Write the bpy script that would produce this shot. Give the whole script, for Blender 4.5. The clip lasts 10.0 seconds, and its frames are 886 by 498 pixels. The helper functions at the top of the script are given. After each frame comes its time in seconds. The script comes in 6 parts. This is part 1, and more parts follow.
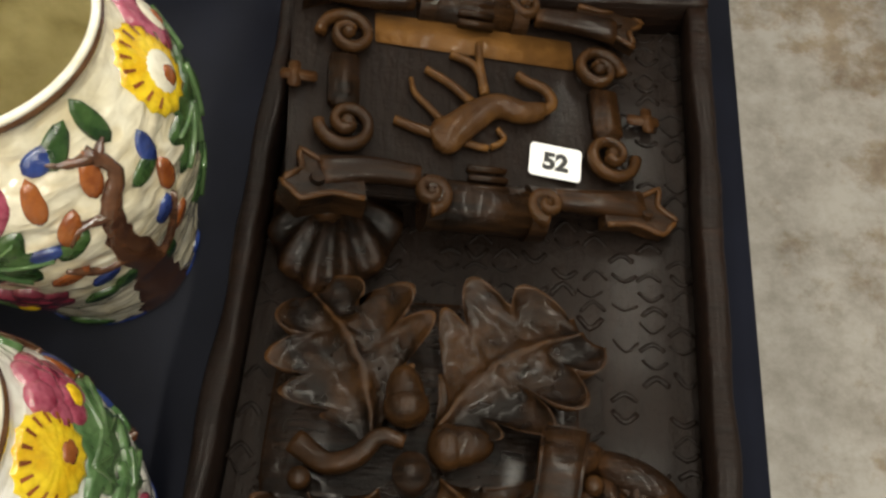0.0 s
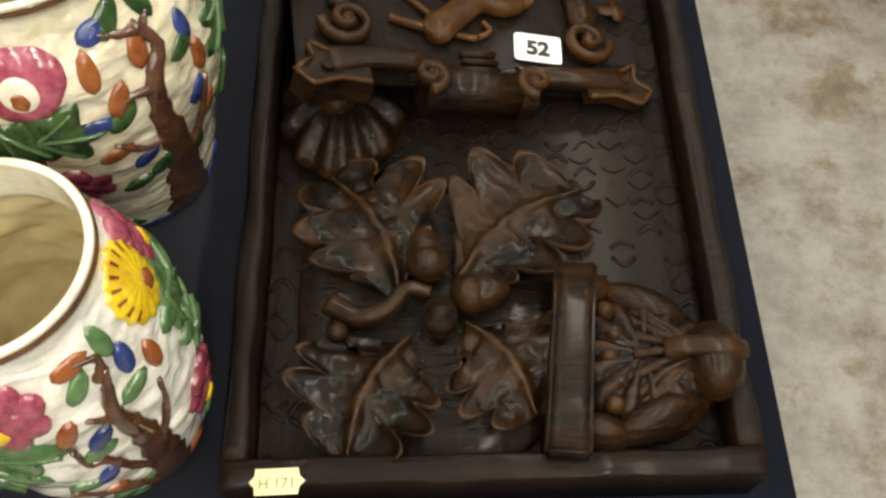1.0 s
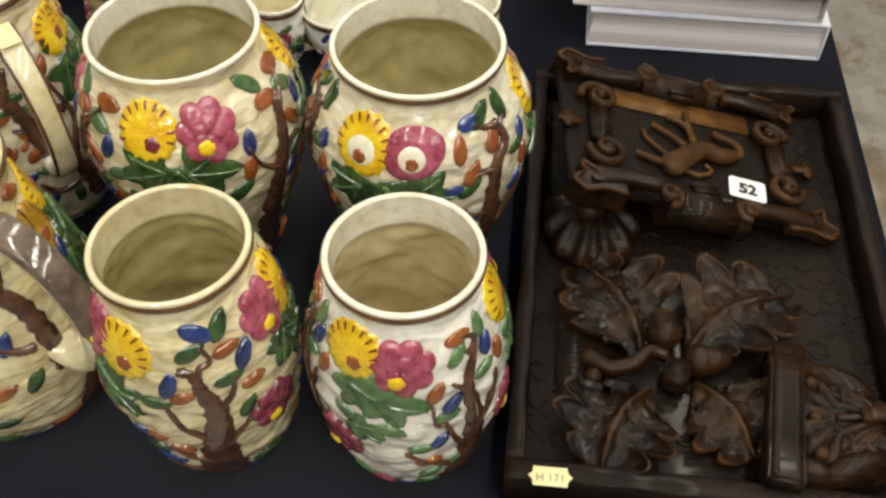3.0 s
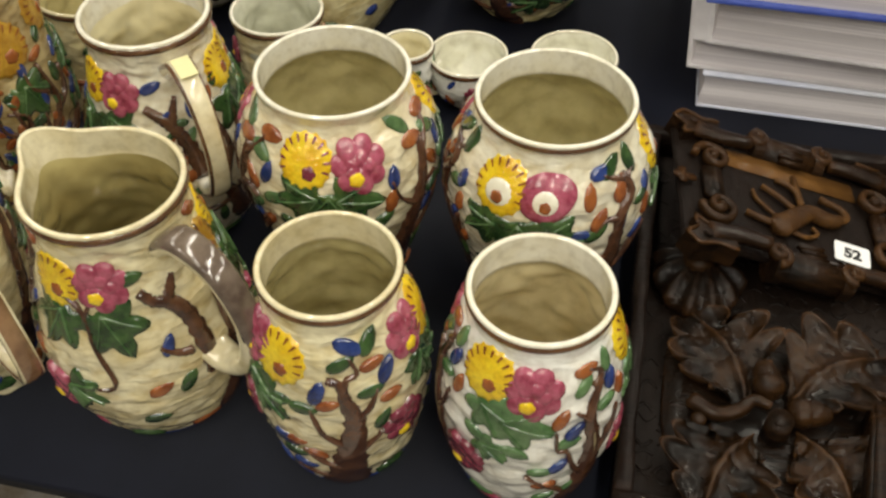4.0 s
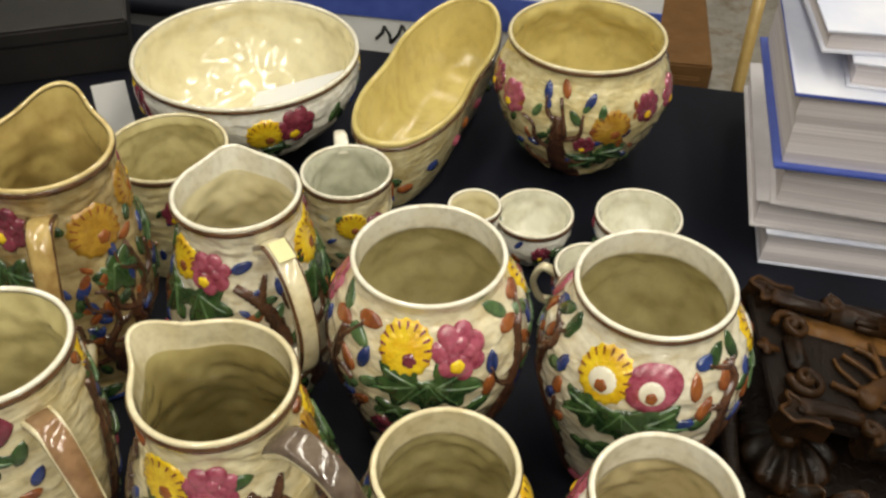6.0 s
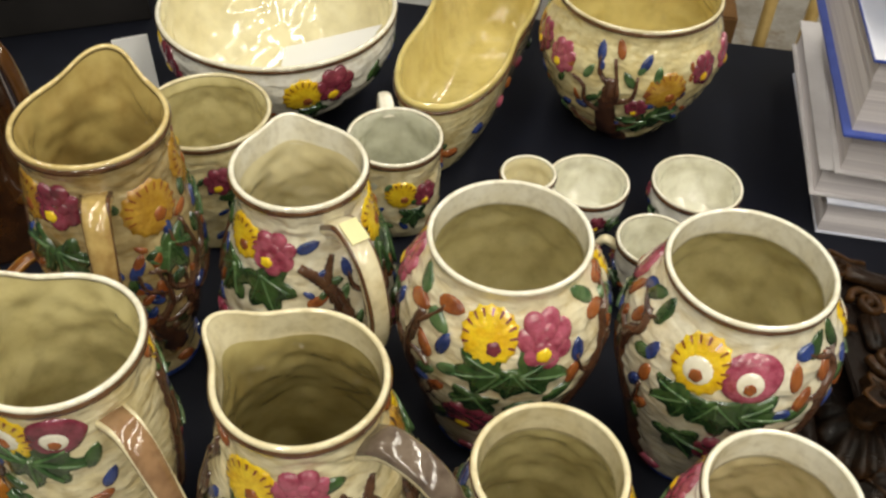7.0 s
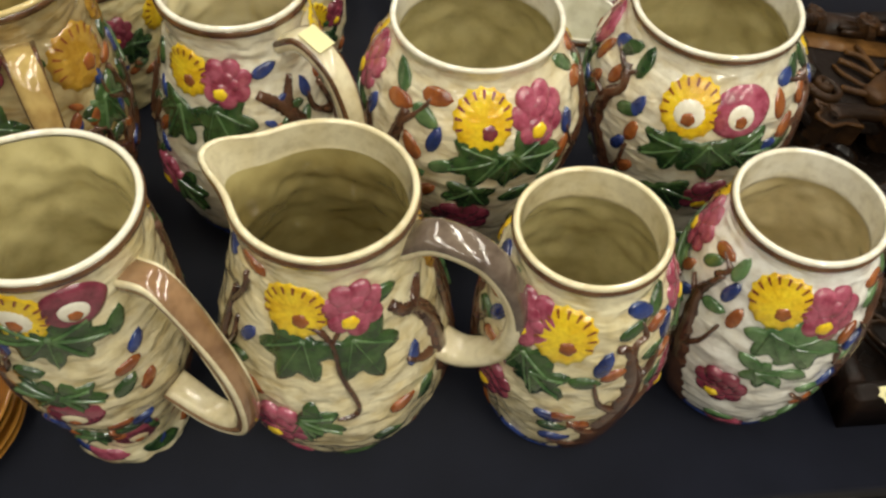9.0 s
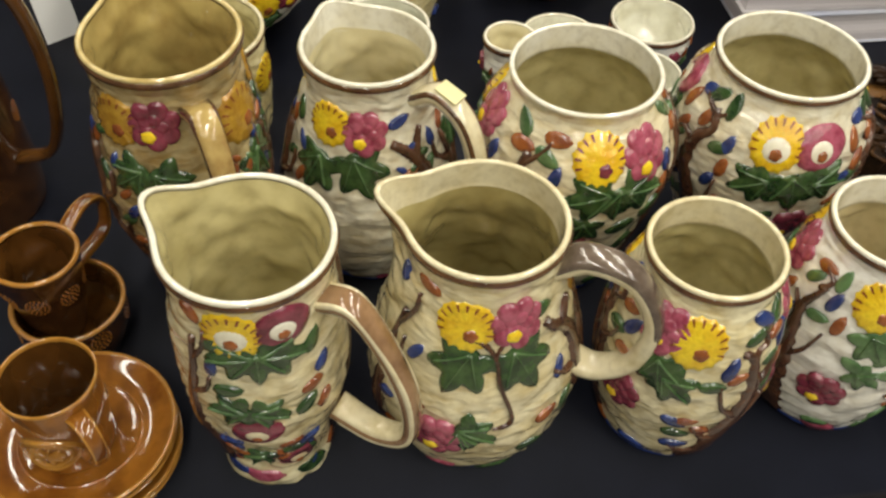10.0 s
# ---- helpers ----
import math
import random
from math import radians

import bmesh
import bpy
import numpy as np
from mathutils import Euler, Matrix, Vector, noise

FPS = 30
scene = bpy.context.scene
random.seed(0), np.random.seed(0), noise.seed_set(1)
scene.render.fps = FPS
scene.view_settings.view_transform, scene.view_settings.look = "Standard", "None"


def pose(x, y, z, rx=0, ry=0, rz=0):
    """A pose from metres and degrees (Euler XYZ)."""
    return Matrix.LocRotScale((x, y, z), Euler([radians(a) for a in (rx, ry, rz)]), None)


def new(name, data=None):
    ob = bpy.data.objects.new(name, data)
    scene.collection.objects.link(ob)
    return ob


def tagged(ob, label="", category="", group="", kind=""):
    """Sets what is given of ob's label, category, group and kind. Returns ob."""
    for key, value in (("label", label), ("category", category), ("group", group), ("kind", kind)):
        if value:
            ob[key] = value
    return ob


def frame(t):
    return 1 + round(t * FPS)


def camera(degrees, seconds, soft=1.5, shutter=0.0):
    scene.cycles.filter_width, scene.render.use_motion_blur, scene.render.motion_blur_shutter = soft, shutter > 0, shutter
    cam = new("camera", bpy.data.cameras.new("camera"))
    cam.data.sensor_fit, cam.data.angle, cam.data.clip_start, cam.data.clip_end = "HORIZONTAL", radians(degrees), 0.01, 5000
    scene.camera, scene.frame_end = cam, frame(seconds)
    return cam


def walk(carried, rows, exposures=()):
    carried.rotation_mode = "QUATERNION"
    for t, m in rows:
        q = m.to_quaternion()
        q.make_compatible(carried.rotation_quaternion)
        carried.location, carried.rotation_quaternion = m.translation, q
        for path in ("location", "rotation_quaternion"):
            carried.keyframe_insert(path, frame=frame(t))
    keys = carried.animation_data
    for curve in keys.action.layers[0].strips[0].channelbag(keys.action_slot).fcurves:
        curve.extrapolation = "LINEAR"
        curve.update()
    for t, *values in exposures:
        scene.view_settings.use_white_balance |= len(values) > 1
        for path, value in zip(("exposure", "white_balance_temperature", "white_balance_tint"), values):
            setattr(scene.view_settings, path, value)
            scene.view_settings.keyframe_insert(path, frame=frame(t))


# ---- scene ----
cam = camera(50.5, 10.0, soft=2.6)
PATH = [
    (0, 0.2381, -0.0883, 1.3096, 27.665, 0.805, 4.337),
    (0.5, 0.2158, -0.1477, 1.3058, 28.65, 0.716, 1.456),
    (1, 0.2053, -0.1999, 1.3129, 28.778, 0.654, -1.364),
    (1.5, 0.1961, -0.2474, 1.3239, 31.018, 0.4, -2.584),
    (2, 0.159, -0.2959, 1.3494, 34.662, 0.212, -0.519),
    (2.5, 0.1085, -0.3378, 1.3795, 38.068, 0.409, 3.069),
    (3, 0.0685, -0.3809, 1.4033, 40.802, 0.013, 6.521),
    (4.5, 0.0048, -0.4357, 1.4524, 44.617, -0.114, 13.533),
    (5, -0.0122, -0.4262, 1.463, 46.489, -0.299, 13.871),
    (5.5, -0.0356, -0.4142, 1.4784, 49.05, -0.395, 12.278),
    (5.7, -0.0502, -0.4096, 1.4846, 49.695, -0.429, 11.653),
    (6.8, -0.1602, -0.359, 1.4923, 46.347, -1.523, 11.296),
    (7, -0.1725, -0.3587, 1.4817, 45.7, -1.757, 10.61),
    (7.5, -0.1809, -0.3511, 1.4499, 42.297, -1.185, 8.405),
    (8, -0.1791, -0.3577, 1.4336, 39.545, -1.285, 5.093),
    (8.5, -0.2186, -0.3647, 1.4198, 38.151, -2.23, -0.583),
    (9, -0.3001, -0.3847, 1.4171, 38.237, -2.085, -5.319),
    (9.5, -0.3628, -0.418, 1.428, 39.761, -2.409, -7.611),
    (10, -0.4343, -0.4425, 1.4513, 42.548, -2.302, -7.867),
]
walk(cam, [(t, pose(x, y, z, rx, ry, rz)) for t, x, y, z, rx, ry, rz in PATH],
     [(0.0, 0.05), (1.0, 0.26), (2.0, 0.30), (3.0, -0.06), (5.0, -0.20), (7.5, -0.20), (9.0, -0.14), (10.0, -0.08)])

# ---- light and exposure ----
world = bpy.data.worlds.new("hall_world")
scene.world = world
world.use_nodes = True
world.node_tree.nodes["Background"].inputs[0].default_value = (0.75, 0.78, 0.85, 1)
world.node_tree.nodes["Background"].inputs[1].default_value = 0.03

TABLE = 0.74          # height of the table top
CEIL = 3.6            # height of the hall's ceiling


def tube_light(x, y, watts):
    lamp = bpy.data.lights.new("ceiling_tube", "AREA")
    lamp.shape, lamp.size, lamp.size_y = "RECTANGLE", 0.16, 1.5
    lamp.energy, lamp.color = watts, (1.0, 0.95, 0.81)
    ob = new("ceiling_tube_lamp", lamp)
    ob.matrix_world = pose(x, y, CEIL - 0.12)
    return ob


# Grid assumed; unseen front row at y -3.7 added to brighten the vase fronts.
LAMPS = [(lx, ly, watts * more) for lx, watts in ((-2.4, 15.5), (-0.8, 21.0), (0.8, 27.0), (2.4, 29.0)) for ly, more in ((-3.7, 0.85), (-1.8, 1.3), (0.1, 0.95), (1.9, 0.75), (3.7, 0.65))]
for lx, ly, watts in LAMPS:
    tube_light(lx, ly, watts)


# ---- materials ----
def material(name):
    m = bpy.data.materials.new(name)
    m.use_nodes = True
    n = m.node_tree.nodes
    return m, n, m.node_tree.links, n["Principled BSDF"]


def ramp(n, stops):
    r = n.new("ShaderNodeValToRGB")
    while len(r.color_ramp.elements) < len(stops):
        r.color_ramp.elements.new(0.5)
    for e, (p, c) in zip(r.color_ramp.elements, stops):
        e.position, e.color = p, (*c, 1)
    return r


def noise_node(n, l, scale, detail=4, rough=0.55):
    c = n.new("ShaderNodeTexCoord")
    t = n.new("ShaderNodeTexNoise")
    t.inputs["Scale"].default_value = scale
    t.inputs["Detail"].default_value = detail
    t.inputs["Roughness"].default_value = rough
    l.new(c.outputs["Object"], t.inputs["Vector"])
    return t


def bump(n, l, b, height, strength, distance):
    k = n.new("ShaderNodeBump")
    k.inputs["Strength"].default_value = strength
    k.inputs["Distance"].default_value = distance
    l.new(height, k.inputs["Height"])
    l.new(k.outputs["Normal"], b.inputs["Normal"])
    return k


def glaze(name, light, dark, rough=0.13, scale=38.0, relief=0.45, distance=0.0022, coat=0.9):
    """Glossy painted glaze: pooled tone at one scale, fine mottling at another."""
    m, n, l, b = material(name)
    big = noise_node(n, l, scale * 0.9, 3)
    fine = noise_node(n, l, scale * 3.2, 5)
    r = ramp(n, [(0.34, dark), (0.62, light)])
    l.new(big.outputs["Fac"], r.inputs["Fac"])
    mixed = n.new("ShaderNodeMix")
    mixed.data_type, mixed.blend_type = "RGBA", "MULTIPLY"
    mixed.inputs[0].default_value = 0.45
    l.new(r.outputs["Color"], mixed.inputs[6])
    r2 = ramp(n, [(0.3, (0.62, 0.58, 0.52)), (0.55, (1, 1, 1))])
    l.new(fine.outputs["Fac"], r2.inputs["Fac"])
    l.new(r2.outputs["Color"], mixed.inputs[7])
    l.new(mixed.outputs[2], b.inputs["Base Color"])
    b.inputs["Roughness"].default_value = rough
    b.inputs["Coat Weight"].default_value = coat
    b.inputs["Coat Roughness"].default_value = 0.035
    wave = noise_node(n, l, scale * 1.6, 2)
    bump(n, l, b, wave.outputs["Fac"], relief, distance)
    return m


def woven(name, light, dark, relief=0.75, pooled=0.75):
    """Cream glaze over a moulded ground of short wavy ridges."""
    m = glaze(name, light, dark)
    n, l = m.node_tree.nodes, m.node_tree.links
    b = n["Principled BSDF"]
    c = n.new("ShaderNodeTexCoord")
    mp = n.new("ShaderNodeMapping")
    mp.inputs["Scale"].default_value = (1, 1, 2.6)
    l.new(c.outputs["Object"], mp.inputs["Vector"])
    w = n.new("ShaderNodeTexNoise")
    w.inputs["Scale"].default_value = 50
    w.inputs["Detail"].default_value = 1.6
    w.inputs["Distortion"].default_value = 0.35
    l.new(mp.outputs["Vector"], w.inputs["Vector"])
    bump(n, l, b, w.outputs["Fac"], relief, 0.0042)
    g = n.new("ShaderNodeNewGeometry")
    pool = ramp(n, [(0.42, (0.50, 0.37, 0.20)), (0.50, (1, 1, 1))])
    l.new(g.outputs["Pointiness"], pool.inputs["Fac"])
    wash = ramp(n, [(0.34, (0.80, 0.70, 0.50)), (0.47, (1, 1, 1))])
    l.new(w.outputs["Fac"], wash.inputs["Fac"])
    before = b.inputs["Base Color"].links[0].from_socket
    for src in (pool, wash):
        x = n.new("ShaderNodeMix")
        x.data_type, x.blend_type = "RGBA", "MULTIPLY"
        x.inputs[0].default_value = pooled
        l.new(before, x.inputs[6])
        l.new(src.outputs["Color"], x.inputs[7])
        before = x.outputs[2]
    l.new(before, b.inputs["Base Color"])
    return m


CREAM_WHITE = woven("white_glaze", (0.90, 0.89, 0.84), (0.86, 0.84, 0.76), 0.6, 0.16)
OFF_WHITE = woven("off_white_glaze", (0.80, 0.76, 0.62), (0.70, 0.63, 0.45), 0.70, 0.42)
OFF_CREAM = woven("soft_cream_glaze", (0.80, 0.74, 0.55), (0.70, 0.61, 0.40), 0.75, 0.48)
CREAM = woven("cream_glaze", (0.78, 0.71, 0.48), (0.66, 0.56, 0.31), 0.80, 0.50)
CREAM_DEEP = woven("deep_cream_glaze", (0.76, 0.68, 0.40), (0.64, 0.53, 0.26), 0.7, 0.5)
AMBER_CREAM = woven("amber_cream_glaze", (0.48, 0.385, 0.20), (0.32, 0.23, 0.10), 0.65, 0.8)
# White, cream and olive insides: shade inside the pot is put into their colour.
IN_WHITE_SHADE = glaze("white_inside_shade_glaze", (0.74, 0.65, 0.40), (0.66, 0.56, 0.32), 0.16, 20, 0.22, 0.004)
IN_CREAM_SHADE = glaze("cream_inside_shade_glaze", (0.60, 0.53, 0.27), (0.50, 0.43, 0.20), 0.16, 20, 0.22, 0.004)
# Brown glaze stain and the jug's inner shade, both in this colour.
IN_OLIVE_SHADE = glaze("olive_inside_shade_glaze", (0.46, 0.39, 0.17), (0.32, 0.25, 0.09), 0.14, 16, 0.25, 0.004)
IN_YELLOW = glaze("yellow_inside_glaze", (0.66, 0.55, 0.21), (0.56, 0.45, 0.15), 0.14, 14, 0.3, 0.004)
IN_BOWL = glaze("pale_bowl_glaze", (0.80, 0.74, 0.50), (0.74, 0.66, 0.40), 0.12, 9, 0.10, 0.004)
IN_GREY = glaze("grey_white_glaze", (0.62, 0.62, 0.50), (0.52, 0.52, 0.40), 0.15, 20, 0.5, 0.004)
IN_PALE = glaze("pale_cup_glaze", (0.78, 0.77, 0.66), (0.70, 0.68, 0.54), 0.13, 20, 0.2, 0.003)
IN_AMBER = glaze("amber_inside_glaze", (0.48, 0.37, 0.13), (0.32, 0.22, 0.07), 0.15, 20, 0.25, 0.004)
LIP_WHITE = glaze("white_lip_glaze", (0.82, 0.79, 0.68), (0.74, 0.69, 0.54), 0.12, 40, 0.1, 0.0006)
LIP_CREAM = glaze("cream_lip_glaze", (0.74, 0.67, 0.46), (0.64, 0.55, 0.33), 0.12, 40, 0.1, 0.0006)
LIP_OCHRE = glaze("ochre_lip_glaze", (0.66, 0.53, 0.25), (0.52, 0.39, 0.15), 0.12, 40, 0.1, 0.0006)
LINE = glaze("brown_line_glaze", (0.13, 0.060, 0.024), (0.06, 0.026, 0.012), 0.2, 60, 0.1, 0.0005)
YELLOW = glaze("yellow_flower_glaze", (0.86, 0.63, 0.025), (0.72, 0.43, 0.012), 0.14, 90)
YELLOW_DULL = glaze("ochre_flower_glaze", (0.50, 0.29, 0.035), (0.36, 0.18, 0.02), 0.16, 90)
PINK = glaze("crimson_flower_glaze", (0.44, 0.105, 0.165), (0.24, 0.030, 0.062), 0.14, 110)
PURPLE = glaze("plum_flower_glaze", (0.27, 0.045, 0.080), (0.12, 0.018, 0.032), 0.16, 90)
RUST = glaze("rust_bud_glaze", (0.32, 0.10, 0.025), (0.18, 0.045, 0.012), 0.14, 90)
BLUE = glaze("blue_bud_glaze", (0.028, 0.055, 0.22), (0.010, 0.02, 0.09), 0.14, 90)
GREEN = glaze("green_leaf_glaze", (0.050, 0.105, 0.030), (0.012, 0.036, 0.012), 0.15, 80)
GREEN_LIGHT = glaze("pale_green_leaf_glaze", (0.10, 0.18, 0.07), (0.035, 0.085, 0.03), 0.15, 80)
GREEN_MID = glaze("mid_green_leaf_glaze", (0.115, 0.215, 0.085), (0.050, 0.115, 0.040), 0.15, 80)
BARK = glaze("brown_branch_glaze", (0.115, 0.050, 0.025), (0.045, 0.018, 0.011), 0.17, 80)
HANDLE_GREY = glaze("grey_brown_handle_glaze", (0.17, 0.13, 0.10), (0.08, 0.055, 0.042), 0.12, 50)
HANDLE_TAN = glaze("tan_handle_glaze", (0.30, 0.175, 0.09), (0.17, 0.09, 0.045), 0.12, 40)
HANDLE_OCHRE = glaze("ochre_handle_glaze", (0.52, 0.38, 0.14), (0.30, 0.18, 0.06), 0.12, 40)
AMBER_RIM = glaze("pale_amber_glaze", (0.42, 0.20, 0.035), (0.32, 0.14, 0.022), 0.12, 40, 0.1, 0.0006)
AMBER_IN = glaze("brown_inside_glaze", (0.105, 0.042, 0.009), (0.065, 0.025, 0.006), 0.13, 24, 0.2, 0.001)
AMBER = glaze("amber_brown_glaze", (0.30, 0.115, 0.016), (0.16, 0.052, 0.008), 0.12, 30, 0.2, 0.001)
AMBER_DARK = glaze("dark_amber_glaze", (0.070, 0.027, 0.008), (0.032, 0.012, 0.005), 0.14, 60, 0.4, 0.0012)


def plain(name, light, dark, rough, scale=20.0, relief=0.2, distance=0.001, spec=0.5):
    m, n, l, b = material(name)
    t = noise_node(n, l, scale, 6)
    r = ramp(n, [(0.32, dark), (0.66, light)])
    l.new(t.outputs["Fac"], r.inputs["Fac"])
    l.new(r.outputs["Color"], b.inputs["Base Color"])
    b.inputs["Roughness"].default_value = rough
    b.inputs["Specular IOR Level"].default_value = spec
    f = noise_node(n, l, scale * 9, 4)
    bump(n, l, b, f.outputs["Fac"], relief, distance)
    return m


def wood(name, dark, light, grain=(5, 40, 40), rough=0.42, worn=0.55, body=0.24, coat=0.11):
    """Old stained oak: long grain, dark in the hollows, rubbed brown on raised edges."""
    m, n, l, b = material(name)
    c = n.new("ShaderNodeTexCoord")
    mp = n.new("ShaderNodeMapping")
    mp.inputs["Scale"].default_value = grain
    l.new(c.outputs["Object"], mp.inputs["Vector"])
    t = n.new("ShaderNodeTexNoise")
    t.inputs["Scale"].default_value = 6
    t.inputs["Detail"].default_value = 7
    l.new(mp.outputs["Vector"], t.inputs["Vector"])
    patch = noise_node(n, l, 16, 4)
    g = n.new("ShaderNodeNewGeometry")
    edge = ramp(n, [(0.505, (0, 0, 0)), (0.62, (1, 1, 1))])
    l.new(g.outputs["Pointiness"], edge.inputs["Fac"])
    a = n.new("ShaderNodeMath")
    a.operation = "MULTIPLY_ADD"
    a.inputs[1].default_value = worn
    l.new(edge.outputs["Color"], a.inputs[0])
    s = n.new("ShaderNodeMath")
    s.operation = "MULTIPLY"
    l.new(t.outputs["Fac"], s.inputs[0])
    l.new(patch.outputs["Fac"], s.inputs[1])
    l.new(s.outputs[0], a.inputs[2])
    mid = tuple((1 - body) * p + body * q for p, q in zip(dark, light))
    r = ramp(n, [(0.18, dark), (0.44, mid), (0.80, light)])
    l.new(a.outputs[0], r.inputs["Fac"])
    l.new(r.outputs["Color"], b.inputs["Base Color"])
    gloss = ramp(n, [(0.35, (rough + 0.16,) * 3), (0.65, (rough,) * 3)])
    l.new(patch.outputs["Fac"], gloss.inputs["Fac"])
    l.new(gloss.outputs["Color"], b.inputs["Roughness"])
    b.inputs["Specular IOR Level"].default_value = 0.12
    b.inputs["Coat Weight"].default_value = coat
    b.inputs["Coat Roughness"].default_value = 0.11
    pits = noise_node(n, l, 150, 5, 0.7)
    tool = noise_node(n, l, 45, 3, 0.6)
    both = n.new("ShaderNodeMath")
    both.operation = "ADD"
    l.new(pits.outputs["Fac"], both.inputs[0])
    l.new(tool.outputs["Fac"], both.inputs[1])
    grain_too = n.new("ShaderNodeMath")
    grain_too.operation = "ADD"
    l.new(both.outputs[0], grain_too.inputs[0])
    l.new(t.outputs["Fac"], grain_too.inputs[1])
    bump(n, l, b, grain_too.outputs[0], 0.6, 0.0022)
    return m


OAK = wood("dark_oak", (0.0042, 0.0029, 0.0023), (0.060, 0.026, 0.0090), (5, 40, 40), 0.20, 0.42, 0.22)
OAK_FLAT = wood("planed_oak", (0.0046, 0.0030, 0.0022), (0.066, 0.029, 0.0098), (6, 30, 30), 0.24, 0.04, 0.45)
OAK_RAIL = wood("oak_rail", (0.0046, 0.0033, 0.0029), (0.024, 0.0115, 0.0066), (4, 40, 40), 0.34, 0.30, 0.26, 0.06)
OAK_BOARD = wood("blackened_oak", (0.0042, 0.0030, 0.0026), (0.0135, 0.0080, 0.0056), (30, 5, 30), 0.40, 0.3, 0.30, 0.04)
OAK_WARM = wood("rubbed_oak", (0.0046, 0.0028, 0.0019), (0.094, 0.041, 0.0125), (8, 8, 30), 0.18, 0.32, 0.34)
OAK_HORSE = wood("golden_oak", (0.026, 0.0110, 0.0044), (0.150, 0.070, 0.019), (10, 10, 10), 0.30, 0.4)
CLOTH = plain("black_table_covering", (0.0078, 0.0092, 0.0175), (0.0040, 0.0048, 0.0096), 0.6, 9, 0.15, 0.0006, 0.16)
SKIRT = plain("black_table_edge", (0.013, 0.012, 0.014), (0.007, 0.007, 0.008), 0.6, 12)
CARD = plain("white_card", (0.80, 0.80, 0.80), (0.74, 0.74, 0.75), 0.5, 5, 0.05)
TAG = plain("pale_yellow_tag", (0.72, 0.68, 0.38), (0.66, 0.61, 0.32), 0.6, 30, 0.1)
INK = plain("black_ink", (0.012, 0.012, 0.012), (0.008, 0.008, 0.008), 0.5, 30, 0.0)
FADED_INK = plain("faded_ink", (0.30, 0.28, 0.18), (0.22, 0.20, 0.12), 0.6, 60, 0.0)
BLUE_BOARD = plain("blue_book_cloth", (0.07, 0.11, 0.42), (0.05, 0.08, 0.34), 0.4, 40)
WHITE_JACKET = plain("white_book_jacket", (0.72, 0.73, 0.80), (0.52, 0.55, 0.70), 0.25, 7, 0.05)
GREY_BOARD = plain("grey_book_board", (0.52, 0.50, 0.52), (0.42, 0.40, 0.42), 0.45, 20)
CARDBOARD = plain("brown_cardboard", (0.34, 0.22, 0.11), (0.26, 0.16, 0.08), 0.75, 8)
PINE = wood("pale_pine", (0.10, 0.05, 0.018), (0.24, 0.13, 0.05), (4, 30, 30), 0.45, 0.1)
BRASS = plain("brass_rail", (0.50, 0.36, 0.14), (0.36, 0.24, 0.08), 0.3, 20)
BLACK_BOX = plain("black_box_board", (0.018, 0.016, 0.016), (0.010, 0.009, 0.009), 0.45, 12)
WALL = plain("hall_wall_paint", (0.34, 0.33, 0.31), (0.28, 0.27, 0.25), 0.8, 2)
CEILING = plain("hall_ceiling_paint", (0.42, 0.41, 0.39), (0.36, 0.35, 0.34), 0.85, 2)


def pages_material():
    m, n, l, b = material("book_pages")
    c = n.new("ShaderNodeTexCoord")
    mp = n.new("ShaderNodeMapping")
    mp.inputs["Scale"].default_value = (0.4, 0.4, 90)
    l.new(c.outputs["Object"], mp.inputs["Vector"])
    t = n.new("ShaderNodeTexNoise")
    t.inputs["Scale"].default_value = 9
    t.inputs["Detail"].default_value = 3
    l.new(mp.outputs["Vector"], t.inputs["Vector"])
    r = ramp(n, [(0.3, (0.50, 0.46, 0.50)), (0.7, (0.72, 0.68, 0.70))])
    l.new(t.outputs["Fac"], r.inputs["Fac"])
    l.new(r.outputs["Color"], b.inputs["Base Color"])
    b.inputs["Roughness"].default_value = 0.7
    bump(n, l, b, t.outputs["Fac"], 0.3, 0.0008)
    return m


PAGES = pages_material()


def concrete():
    m, n, l, b = material("polished_concrete")
    big = noise_node(n, l, 4.0, 10, 0.72)
    mid = noise_node(n, l, 9, 12, 0.78)
    fine = noise_node(n, l, 90, 4)
    r = ramp(n, [(0.35, (0.15, 0.132, 0.110)), (0.6, (0.28, 0.262, 0.238))])
    l.new(mid.outputs["Fac"], r.inputs["Fac"])
    stain = ramp(n, [(0.52, (1, 1, 1)), (0.60, (0.64, 0.52, 0.38))])
    l.new(big.outputs["Fac"], stain.inputs["Fac"])
    x = n.new("ShaderNodeMix")
    x.data_type, x.blend_type = "RGBA", "MULTIPLY"
    x.inputs[0].default_value = 1.0
    l.new(r.outputs["Color"], x.inputs[6])
    l.new(stain.outputs["Color"], x.inputs[7])
    spots = n.new("ShaderNodeTexVoronoi")
    spots.inputs["Scale"].default_value = 5.0
    c = n.new("ShaderNodeTexCoord")
    l.new(c.outputs["Object"], spots.inputs["Vector"])
    sp = ramp(n, [(0.03, (0.35, 0.29, 0.22)), (0.06, (1, 1, 1))])
    l.new(spots.outputs["Distance"], sp.inputs["Fac"])
    y = n.new("ShaderNodeMix")
    y.data_type, y.blend_type = "RGBA", "MULTIPLY"
    y.inputs[0].default_value = 0.8
    l.new(x.outputs[2], y.inputs[6])
    l.new(sp.outputs["Color"], y.inputs[7])
    l.new(y.outputs[2], b.inputs["Base Color"])
    b.inputs["Roughness"].default_value = 0.42
    bump(n, l, b, fine.outputs["Fac"], 0.15, 0.001)
    return m


CONCRETE = concrete()


